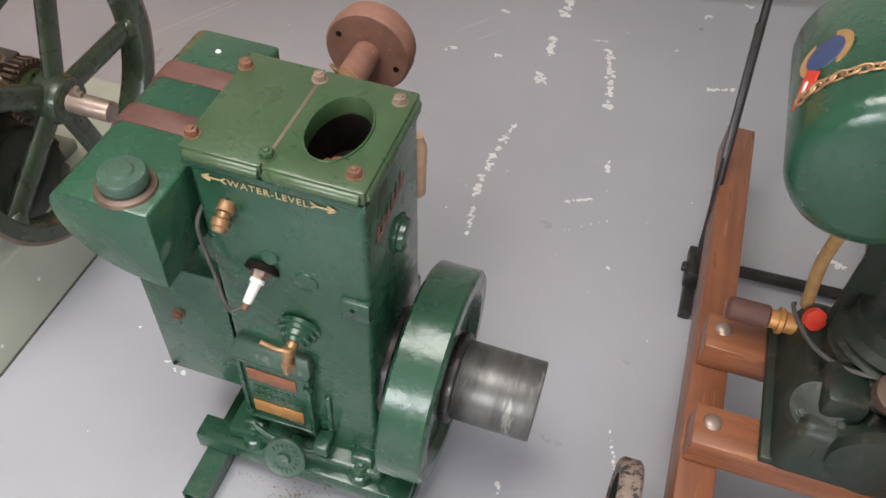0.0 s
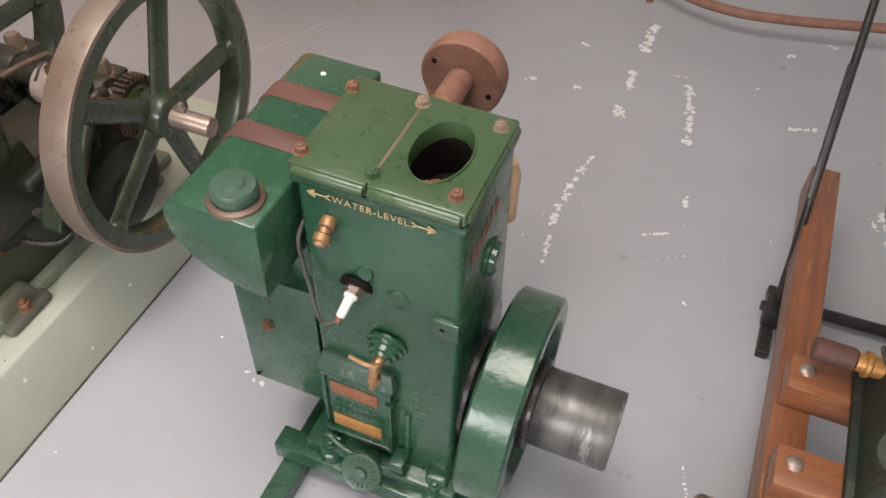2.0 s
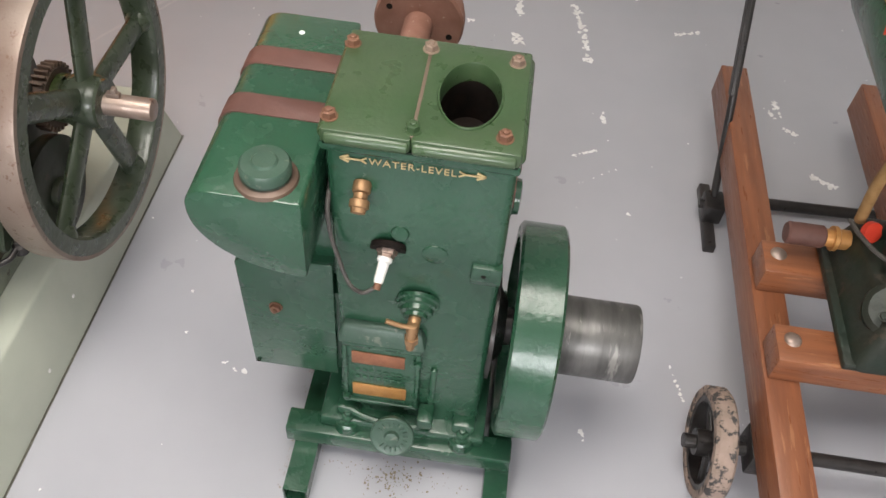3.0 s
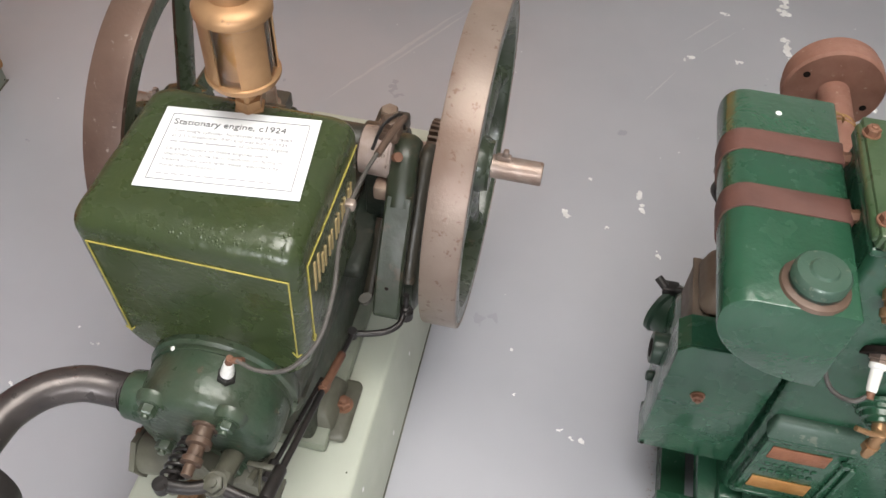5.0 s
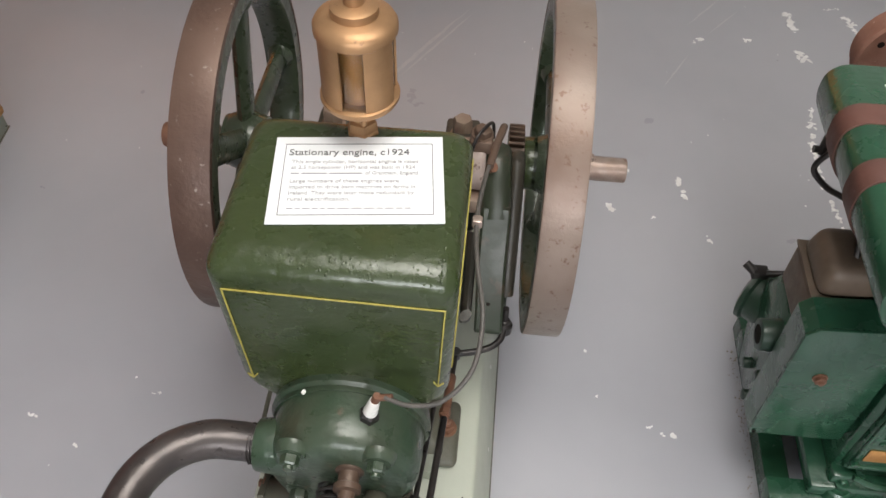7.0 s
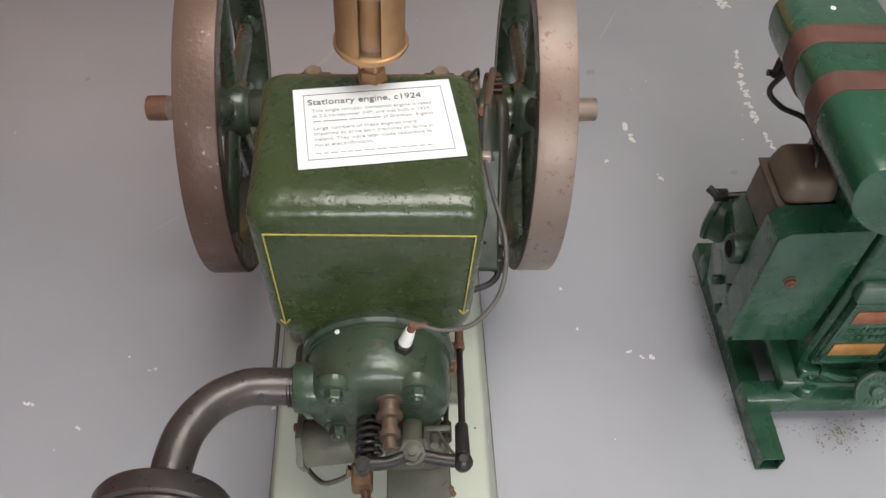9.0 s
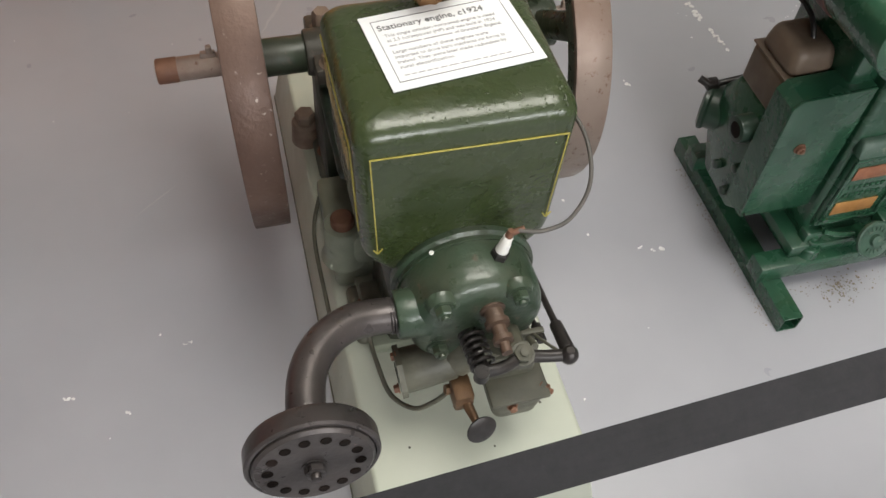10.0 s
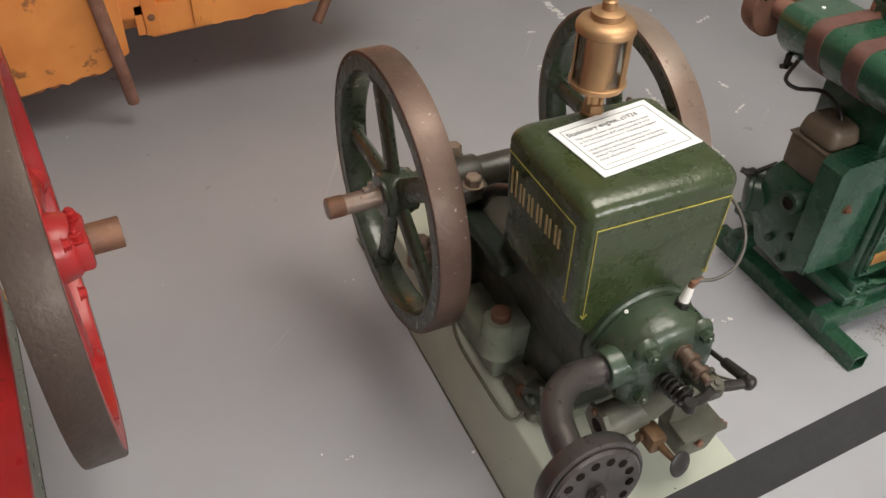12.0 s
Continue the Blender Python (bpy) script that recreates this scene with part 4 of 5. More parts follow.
part("border", on_card(join(*[bx(a, b, c, d, 0.001, 0.0015, 0) for a, b, c, d in ((-0.092, 0.092, 0.060, 0.0608), (-0.092, 0.092, -0.0608, -0.060), (-0.092, -0.0912, -0.060, 0.060), (0.0912, 0.092, -0.060, 0.060))])), INK, notice, "thin grey border line")
part("heading", lettering("Stationary engine, c1924", 0.0152, 0.0003, cm @ pose(-0.012, 0.045, 0.0014)), INK, notice, "dark printed heading")
rng = random.Random(4)
WORDS = ("This single cylinder, horizontal engine is rated", "at 2.5 horsepower (HP) and was built in 1924", "of Grantham, England.", "Large numbers of these engines were", "imported to drive barn machines on farms in", "Ireland. They were later made redundant by", "rural electrification.")
for text, x, y, w in zip(WORDS, (-0.004, -0.006, 0.042, -0.016, -0.006, -0.007, -0.045), (0.0285, 0.0185, 0.0085, -0.005, -0.0150, -0.0250, -0.0350), (0.156, 0.152, 0.066, 0.132, 0.152, 0.150, 0.074)):
    line = lettering(text, 0.0082, 0.0002, Matrix.Identity(4))
    wide = max(v.co.x for v in line.verts) - min(v.co.x for v in line.verts)
    bmesh.ops.scale(line, vec=(w / wide, 1, 1), verts=line.verts)
    line.transform(cm @ pose(x, y, 0.0014))
    part("text_line", line, INK_FAINT, notice, "faint printed sentence")
part("name_bar", on_card(join(bx(-0.082, -0.072, 0.0074, 0.0094, 0.001, 0.0013, 0), bx(-0.069, -0.038, 0.0074, 0.0094, 0.001, 0.0013, 0), bx(-0.035, 0.005, 0.0074, 0.0094, 0.001, 0.0013, 0))), INK_FAINT, notice)
bits, x = [], -0.082
while x < 0.062:
    n = rng.uniform(0.005, 0.014)
    bits.append(bx(x, x + n, -0.0508, -0.0492, 0.001, 0.0013, 0))
    x += n + 0.003
part("small_print", on_card(join(*bits)), INK_FAINT, notice)

# ---- the upright green engine ----
AY, AZ = 0.275, 0.305
up = thing("stationary_engine", (0.95, 0.3, 0), "glossy green upright water-cooled engine on tube skids", "engine")
for x0, y0 in ((0.752, 0.012), (1.128, 0.02)):
    x1, t = x0 + 0.046, 0.003
    skid = part("skid", join(bx(x0, x1, y0, 0.555, 0.0, t, 0.001, 1), bx(x0, x1, y0, 0.555, 0.046 - t, 0.046, 0.001, 1), bx(x0, x0 + t, y0, 0.555, t, 0.046 - t, 0.0), bx(x1 - t, x1, y0, 0.555, t, 0.046 - t, 0.0)), GREEN, up, "square steel tube skid")
    # Dark plate inside the tube end paints its inner shade.
    part("skid_hollow_shade", bx(x0 + 0.004, x1 - 0.004, y0 + 0.02, y0 + 0.024, 0.004, 0.042, 0), DARK, skid)
for y in (0.112, 0.44):
    part("cross_tube", bx(0.735, 1.172, y, y + 0.048, 0.046, 0.094, 0.004), GREEN, up)
part("crankcase", join(frustum((0.845, 1.088, 0.30, 0.46, 0.094), (0.845, 1.085, 0.30, 0.44, 0.36), 0.010), bx(0.80, 1.115, 0.13, 0.55, 0.094, 0.128, 0.006)), GREEN, up)
block = bmesh.new()
tiers = [[block.verts.new((x, y, z)) for x, y in ((x0, y0), (x1, y0), (x1, y1), (x0, y1))] for x0, x1, y0, y1, z in ((0.834, 1.098, 0.160, 0.41, 0.094), (0.838, 1.094, 0.168, 0.40, 0.355), (0.828, 1.086, 0.172, 0.385, 0.800))]
block.faces.new(tiers[0][::-1])
block.faces.new(tiers[2])
for p, q in zip(tiers, tiers[1:]):
    for k in range(4):
        block.faces.new((p[k], p[(k + 1) % 4], q[(k + 1) % 4], q[k]))
bevel(block, 0.012, 3)
block.normal_update()
bmesh.ops.delete(block, geom=[f for f in block.faces if f.normal.z > 0.9], context="FACES_ONLY")
part("cylinder_block", block, GREEN, up, "glossy green cylinder block and hopper")
lip = bx(0.822, 1.090, 0.166, 0.388, 0.792, 0.806, 0.005)
lip.normal_update()
bmesh.ops.delete(lip, geom=[f for f in lip.faces if abs(f.normal.z) > 0.9], context="FACES_ONLY")
part("hopper_lip", lip, GREEN, up)
part("hopper_cover", bx(0.824, 0.9428, 0.168, 0.386, 0.806, 0.829, 0.003), GREEN_TOP, up, "dusty green left cover plate")
ell = [(1.010 + 0.042 * math.cos(2 * math.pi * k / 36), 0.274 + 0.068 * math.sin(2 * math.pi * k / 36)) for k in range(36)]


def ring_plate(x0, x1, y0, y1, z0, z1, hole):
    """A plate with a hole cut right through."""
    bm = bmesh.new()
    n = len(hole)
    cx, cy = sum(p[0] for p in hole) / n, sum(p[1] for p in hole) / n
    outer = []
    for px, py in hole:
        dx, dy = px - cx, py - cy
        s = min(((x1 - cx) if dx > 0 else (x0 - cx)) / dx if abs(dx) > 1e-9 else 1e9, ((y1 - cy) if dy > 0 else (y0 - cy)) / dy if abs(dy) > 1e-9 else 1e9)
        outer.append((cx + dx * s, cy + dy * s))
    for corner in ((x0, y0), (x1, y0), (x1, y1), (x0, y1)):
        k = min(range(n), key=lambda i: (outer[i][0] - corner[0]) ** 2 + (outer[i][1] - corner[1]) ** 2)
        outer[k] = corner
    rings = [[bm.verts.new((*p, z)) for p in loop] for loop, z in ((outer, z0), (outer, z1), (hole, z1), (hole, z0))]
    for p, q in zip(rings, rings[1:] + rings[:1]):
        for k in range(n):
            bm.faces.new((p[k], p[(k + 1) % n], q[(k + 1) % n], q[k]))
    return bm


part("filler_plate", bevel(ring_plate(0.9434, 1.088, 0.168, 0.386, 0.806, 0.829, ell), 0.004, 2, 50), GREEN_TOP, up, "dusty green plate with an oval opening")
lip = bmesh.new()
rows = []
for k in range(36):
    a = 2 * math.pi * k / 36
    rows.append([lip.verts.new((1.010 + r * math.cos(a), 0.274 + (r + 0.026) * math.sin(a), z)) for r, z in ((0.0415, 0.80), (0.0415, 0.829), (0.0425, 0.8315), (0.0445, 0.8315), (0.0455, 0.829), (0.044, 0.815))])
for k in range(36):
    p, q = rows[k], rows[(k + 1) % 36]
    for j in range(6):
        lip.faces.new((p[j], p[(j + 1) % 6], q[(j + 1) % 6], q[j]))
part("filler_lip", lip, GREEN_TOP, up)
part("plate_seam", bx(0.9395, 0.9465, 0.176, 0.380, 0.820, 0.8285, 0.001), DUSTY_TIN, up, "dusty joint between the plates")
# Well lining carries the opening's inner shade in its colour; rust lumps follow.
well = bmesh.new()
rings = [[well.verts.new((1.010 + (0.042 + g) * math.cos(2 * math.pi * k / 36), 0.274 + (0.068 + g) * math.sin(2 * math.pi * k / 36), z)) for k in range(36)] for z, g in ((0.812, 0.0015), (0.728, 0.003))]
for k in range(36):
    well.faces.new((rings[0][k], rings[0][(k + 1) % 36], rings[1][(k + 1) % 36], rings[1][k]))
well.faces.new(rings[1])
part("filler_well", well, DARK, up, "filler opening lined near-black for its shade, rust below")
part("rust_lumps", join(*[lathe((1.0 + 0.024 * math.cos(k * 2.4), 0.262 + 0.034 * math.sin(k * 2.4), 0.7285), (0, 0, 1), [(0, 0.017), (0.014, 0.013), (0.022 + 0.006 * (k % 3), 0.0)], 8) for k in range(9)]), BRASS_RUST, up)
for k, (x, y, m) in enumerate(((0.832, 0.194, RUSTY), (0.832, 0.352, RUSTY), (0.943, 0.190, GREEN_TOP), (1.063, 0.197, RUSTY), (1.068, 0.356, DUSTY_NUT), (0.943, 0.362, DUSTY_NUT))):
    part("cover_bolt", bolt((x, y, 0.829), (0, 0, 1), 0.0098, 0.010, 0.004), m, up)
for x0, x1 in ((0.830, 0.9405), (0.9455, 1.082)):
    part("rolled_edge", rod((x0, 0.170, 0.8155), (x1, 0.170, 0.8155), 0.0095, n=16, w=0.004), GREEN_TOP, up)
    part("rolled_edge", rod((x0, 0.384, 0.8155), (x1, 0.384, 0.8155), 0.0095, n=16, w=0.004), GREEN_TOP, up)
part("rolled_edge", rod((1.084, 0.174, 0.8155), (1.084, 0.380, 0.8155), 0.0095, n=16, w=0.004), GREEN_TOP, up)
part("rolled_edge", rod((0.828, 0.174, 0.8155), (0.828, 0.380, 0.8155), 0.0095, n=16, w=0.004), GREEN_TOP, up)
# front fittings
FY = 0.1695
part("water_level", lettering("WATER-LEVEL", 0.0168, 0.0006, pose(0.948, FY - 0.0008, 0.781, 90, 0, 0), 1.14), GOLD, up, "gold painted water level lettering")
for s in (-1, 1):
    x = 0.948 + s * 0.070
    part("arrow", join(bar([(x, FY, 0.781), (x + s * 0.028, FY, 0.781)], (0, 1, 0), 0.0015, 0.003), *[bar([(x + s * 0.028, FY, 0.781), (x + s * 0.016, FY, 0.781 + dz)], (0, 1, 0), 0.0015, 0.0035) for dz in (0.006, -0.006)], *[bar([(x, FY, 0.781), (x - s * 0.008, FY, 0.781 + dz)], (0, 1, 0), 0.0015, 0.0025) for dz in (0.005, -0.005)]), GOLD, up)
part("level_cock", join(rod((0.880, 0.175, 0.735), (0.880, 0.160, 0.728), 0.013, n=18, w=0.002), lathe((0.880, 0.160, 0.727), (0, -0.8, -0.5), [(0, 0.010), (0.008, 0.010), (0.010, 0.014), (0.020, 0.014), (0.022, 0.011), (0.028, 0.010), (0.029, 0.005)], 18)), BRASS, up, "brass level plug")
# Dark disc in place of a recess, its shade put into the colour.
part("plug_recess_shade", rod((0.918, 0.1745, 0.610), (0.918, 0.1665, 0.606), 0.027, n=28), DARK, up, "dark disc for the shade in the plug recess")
part("plug_boss", lathe((0.935, 0.17, 0.645), (0, -1, 0.3), [(0, 0.014), (0.004, 0.012), (0.005, 0.0)], 16), GREEN, up)
qd, qb = Vector((-0.12, -0.84, -0.52)).normalized(), Vector((0.918, 0.170, 0.609))
plug2 = part("spark_plug", lathe(qb, qd, [(0, 0.016), (0.010, 0.016), (0.011, 0.013), (0.016, 0.013)], 6), STEEL, up, "spark plug with a white ceramic body")
part("ceramic", lathe(qb + qd * 0.016, qd, [(0, 0.0115), (0.006, 0.0118), (0.009, 0.0085), (0.036, 0.0075), (0.040, 0.0065)], 20), CERAMIC, plug2, "white ceramic insulator")
part("terminal", rod(qb + qd * 0.054, qb + qd * 0.066, 0.0055, n=12), RUSTY, plug2)
part("ignition_lead", tube([tuple(qb + qd * 0.06), (0.890, 0.112, 0.566), (0.866, 0.130, 0.560), (0.848, 0.148, 0.590), (0.836, 0.155, 0.635), (0.832, 0.158, 0.69), (0.829, 0.20, 0.71)], 0.0035, 10), RUBBER, up, "black ignition lead")
part("core_plug", lathe((0.988, 0.1715, 0.607), (0, -1, 0), [(0, 0.020), (0.003, 0.019), (0.005, 0.014), (0.0055, 0.0)], 24), GREEN, up)
part("block_lug", bx(1.045, 1.091, 0.161, 0.180, 0.560, 0.600, 0.003), GREEN, up)
# Dark spot painted as the shade of the lug's hole.
part("lug_hole_shade", lathe((1.064, 0.1612, 0.582), (0, -1, 0), [(0, 0.004), (0.0006, 0.004)], 10), DARK, up)
part("cock_boss", lathe((0.968, 0.172, 0.485), (0, -1, -0.25), [(0, 0.036), (0.006, 0.036), (0.008, 0.032), (0.014, 0.032), (0.016, 0.027), (0.024, 0.026), (0.026, 0.020), (0.032, 0.019)], 28), GREEN, up)
part("drain_cock", join(rod((0.968, 0.145, 0.480), (0.966, 0.118, 0.470), 0.010, n=14, w=0.002), rod((0.966, 0.124, 0.485), (0.965, 0.116, 0.428), 0.009, 0.007, 14, 0.002), lathe((0.966, 0.121, 0.455), (0, 0, -1), [(0, 0.012), (0.014, 0.012)], 6), tube([(0.966, 0.121, 0.482), (0.95, 0.118, 0.486), (0.925, 0.116, 0.496)], 0.0042, 10, 3)), BRASS, up, "brass drain cock with lever")
door = part("crank_door", frustum((0.842, 0.985, 0.150, 0.170, 0.165), (0.848, 0.980, 0.150, 0.170, 0.385), 0.005), GREEN, up, "cast inspection door with two plates")
part("door_ledge", frustum((0.838, 0.990, 0.140, 0.17, 0.378), (0.846, 0.980, 0.156, 0.175, 0.412), 0.006), WORN_GREEN, door, "dusty worn ledge")
part("door_rim", join(bx(0.846, 0.982, 0.145, 0.152, 0.362, 0.374, 0.002), bx(0.846, 0.982, 0.145, 0.152, 0.176, 0.186, 0.002), bx(0.846, 0.854, 0.145, 0.152, 0.186, 0.362, 0.002), bx(0.974, 0.982, 0.145, 0.152, 0.186, 0.362, 0.002)), GREEN, door)
part("copper_plate", bx(0.862, 0.955, 0.1475, 0.150, 0.309, 0.345, 0.001), COPPER, door, "copper maker's plate")
part("brass_plate", bx(0.862, 0.960, 0.1475, 0.150, 0.203, 0.240, 0.001), BRASS_PLATE, door, "orange brass number plate")
for z in (0.262, 0.285):
    part("raised_marks", join(*[bx(0.868 + 0.0125 * k, 0.868 + 0.0125 * k + 0.008, 0.1475, 0.150, z - 0.005, z + 0.005, 0.001) for k in range(7)]), GREEN, door)
for x, z in ((0.978, 0.338), (0.852, 0.196)):
    part("door_screw", bolt((x, 0.146, z), (0, -1, 0), 0.007, 0.006), GREEN, door)
part("side_rib", bx(1.00, 1.012, 0.158, 0.172, 0.13, 0.30, 0.004), GREEN, up)
oc, od = Vector((0.946, 0.090, 0.174)), Vector((0.0, -0.86, 0.5)).normalized()
filler = part("oil_filler", join(rod(oc - od * 0.05, oc, 0.018, n=18)), GREEN, up, "round cast oil filler cap")
part("oil_cap", lathe(oc - od * 0.004, od, [(0, 0.036), (0.003, 0.040), (0.010, 0.040), (0.012, 0.037), (0.0105, 0.034), (0.0105, 0.014), (0.018, 0.012), (0.020, 0.0)], 36), WORN_GREEN, filler)
oa, ob2, _ = frame_of(od)
part("cap_marks", join(*[bar([oc + od * 0.0075 + (oa * math.cos(a) + ob2 * math.sin(a)) * 0.021, oc + od * 0.0075 + (oa * math.cos(a) + ob2 * math.sin(a)) * 0.030], od, 0.003, 0.003) for a in [0.35 * k for k in range(15)]]), WORN_GREEN, filler)
for x, y in ((0.853, 0.140), (1.073, 0.138)):
    part("mount_lug", join(lathe((x, y, 0.094), (0, 0, 1), [(0, 0.026), (0.022, 0.024), (0.026, 0.020)], 18), bx(x - 0.022, x + 0.022, y, 0.17, 0.094, 0.155, 0.006)), GREEN, up)
    part("mount_nut", bolt((x, y, 0.122), (0, 0, 1), 0.014, 0.012, 0.010), GREEN, up)
part("governor_link", join(tube([(0.86, 0.135, 0.165), (0.90, 0.125, 0.158), (0.97, 0.122, 0.155), (1.01, 0.13, 0.16)], 0.006, 8, 4), bx(0.985, 1.015, 0.12, 0.16, 0.155, 0.185, 0.005)), GREEN, up)
# side of the block
part("side_plug", lathe((1.088, 0.295, 0.625), (1, 0, 0), [(0, 0.034), (0.005, 0.034), (0.007, 0.029), (0.015, 0.028), (0.017, 0.02), (0.017, 0.0)], 28), GREEN, up)
for k in range(6):
    y = 0.205 + 0.019 * k
    part("script_shape", join(bar([(1.0895, y, 0.695 + 0.004 * k), (1.0895, y + 0.008, 0.725 + 0.004 * k)], (1, 0, 0), 0.0016, 0.0045), bar([(1.0895, y + 0.008, 0.70 + 0.004 * k), (1.0895, y + 0.016, 0.705 + 0.004 * k)], (1, 0, 0), 0.0016, 0.004)), RED_SCRIPT, up, "faded red painted script shape")
# Black disc added behind the flywheel to paint the dark gap there.
part("gap_shade_housing", lathe((1.09, AY, AZ), (1, 0, 0), [(0, 0.10), (0.012, 0.10), (0.016, 0.07), (0.03, 0.05)], 32), BLACK, up)
# flywheel and pulley
part("crankshaft", rod((1.05, AY, AZ), (1.15, AY, AZ), 0.035, n=24), BLACK, up)
fw = part("flywheel", lathe((1.124, AY, AZ), (1, 0, 0), [(0.0, 0.03), (0.040, 0.05), (0.044, 0.160), (0.0, 0.168), (0.0, 0.191), (0.005, 0.197), (0.077, 0.197), (0.082, 0.191), (0.082, 0.160), (0.078, 0.156), (0.066, 0.150), (0.062, 0.09), (0.076, 0.078), (0.076, 0.0)], 96), GREEN, up, "heavy glossy green solid flywheel")
part("pulley_collar", rod((1.196, AY, AZ), (1.216, AY, AZ), 0.084, n=40, w=0.004), BLACK, fw)
part("pulley", lathe((1.211, AY, AZ), (1, 0, 0), [(0, 0.02), (0, 0.071), (0.004, 0.0725), (0.143, 0.0725), (0.147, 0.071), (0.147, 0.065), (0.13, 0.064), (0.11, 0.0)], 56), PULLEY, fw, "oily bare steel belt pulley")
# fuel tank with straps
top = [(0.818, 0.625)] + [(0.818, 0.772), (0.816, 0.775)] + [(0.694 - 0.032 * math.sin(radians(a)), 0.743 + 0.032 * math.cos(radians(a))) for a in range(0, 91, 15)] + arc(0.812, 0.735, 0.150, 183, 265, 12, 0.110)
tank = part("fuel_tank", prism(top, "y", 0.080, 0.478, 0.003), GREEN, up, "green fuel tank with two brown straps")
for y in (0.235, 0.345):
    band = [(px + (0.0022 if px > 0.81 else -0.0022 if px < 0.70 else 0), pz + 0.0022 if pz > 0.74 else pz - 0.0022) for px, pz in top]
    part("strap", prism(band, "y", y, y + 0.042, 0.0005, 1), LEATHER, tank, "brown fabric strap")
    part("strap_bolt", bolt((0.822, y + 0.02, 0.768), (1, 0, 0.4), 0.009, 0.012), RUSTY, tank)
part("filler_collar", lathe((0.764, 0.120, 0.774), (0, 0, 1), [(0, 0.043), (0.005, 0.041), (0.008, 0.034), (0.010, 0.032)], 36), TIN, tank, "dull brown filler collar")
part("filler_cap", lathe((0.764, 0.120, 0.778), (0, 0, 1), [(0, 0.031), (0.004, 0.034), (0.007, 0.031), (0.010, 0.034), (0.022, 0.034), (0.026, 0.031), (0.027, 0.018), (0.030, 0.015), (0.031, 0.0)], 36), WORN_GREEN, tank)
part("paint_fleck", lathe((0.735, 0.432, 0.775), (0, 0, 1), [(0, 0.0048), (0.001, 0.004)], 10), CERAMIC, tank, "white paint fleck")
# magneto cover and works at the far side
part("magneto_cover", join(prism([(0.672, 0.209), (0.828, 0.209), (0.828, 0.530), (0.684, 0.522), (0.668, 0.505)], "y", 0.180, 0.186, 0.002), prism([(0.672, 0.209), (0.676, 0.209), (0.672, 0.503), (0.686, 0.517), (0.828, 0.525), (0.828, 0.530), (0.684, 0.522), (0.668, 0.505)], "y", 0.186, 0.242, 0.0)), GREEN, up, "green sheet magneto cover")
part("cover_bolt", bolt((0.727, 0.179, 0.398), (0, -1, 0), 0.0095, 0.007, 0.005), RUSTY, up)
part("cover_rivet", lathe((0.679, 0.180, 0.216), (0, -1, 0), [(0, 0.004), (0.002, 0.003)], 10), DARK, up)
part("gear_case", prism([(0.195, 0.205), (0.205, 0.425), (0.365, 0.425), (0.40, 0.37), (0.40, 0.24), (0.36, 0.165), (0.25, 0.155)], "x", 0.690, 0.84, 0.008), GREEN, up)
part("case_neck", bx(0.78, 0.84, 0.20, 0.40, 0.48, 0.63, 0.01), GREEN, up)
# Housing and bosses below have their shade put into the green.
part("drive_housing", lathe((0.73, 0.40, 0.285), (-0.75, 0.66, -0.05), [(0, 0.050), (0.040, 0.048), (0.045, 0.053), (0.053, 0.053), (0.058, 0.042), (0.060, 0.0)], 30), SHADED_GREEN, up, "round drive housing, green deepened for shade")
part("housing_clamp", join(bx(0.675, 0.705, 0.425, 0.45, 0.328, 0.346, 0.004), rod((0.68, 0.435, 0.34), (0.665, 0.45, 0.346), 0.008, n=10), rod((0.70, 0.43, 0.343), (0.75, 0.42, 0.36), 0.007, n=10)), BLACK, up)
part("cover_seam", bx(0.6865, 0.7935, 0.2425, 0.3685, 0.506, 0.511, 0.002), DUSTY_TIN, up)
for y, z, r in ((0.278, 0.366, 0.030), (0.262, 0.265, 0.011), (0.319, 0.218, 0.011), (0.268, 0.190, 0.011)):
    part("gear_case_boss", rod((0.70, y, z), (0.655 if r > 0.02 else 0.678, y, z), r, r * 0.92, 24, 0.003), SHADED_GREEN, up)
# Dark disc paints the shade inside the boss.
part("boss_hole_shade", lathe((0.6548, 0.278, 0.366), (-1, 0, 0), [(0, 0.017), (0.0006, 0.016)], 16), DARK, up)
part("magneto", join(bx(0.688, 0.792, 0.244, 0.367, 0.42, 0.509, 0.012, 3), frustum((0.690, 0.790, 0.246, 0.365, 0.506), (0.700, 0.780, 0.258, 0.355, 0.568), 0.022, 5)), DUSTY_TIN, up, "dusty brown magneto")
part("magneto_lead", tube([(0.70, 0.42, 0.66), (0.69, 0.43, 0.61), (0.712, 0.41, 0.590), (0.735, 0.36, 0.605), (0.742, 0.31, 0.59), (0.742, 0.285, 0.560)], 0.005, 8), BLACK, up)
part("fuel_tap", join(rod((0.70, 0.45, 0.66), (0.70, 0.45, 0.625), 0.008, n=10), rod((0.685, 0.45, 0.632), (0.715, 0.45, 0.632), 0.006, n=10)), BLACK, up)
# exhaust
exh = part("exhaust_pipe", rod((0.882, 0.37, 0.64), (0.884, 0.69, 0.64), 0.027, n=24, w=0.002), PINK_RUST, up, "rusty pink exhaust stub")
part("exhaust_pot", lathe((0.884, 0.684, 0.64), (0, 1, 0), [(0, 0.03), (0, 0.080), (0.005, 0.084), (0.03, 0.084), (0.033, 0.080), (0.05, 0.080), (0.055, 0.06), (0.055, 0.0)], 48), PINK_RUST, exh, "round rusty exhaust disc")
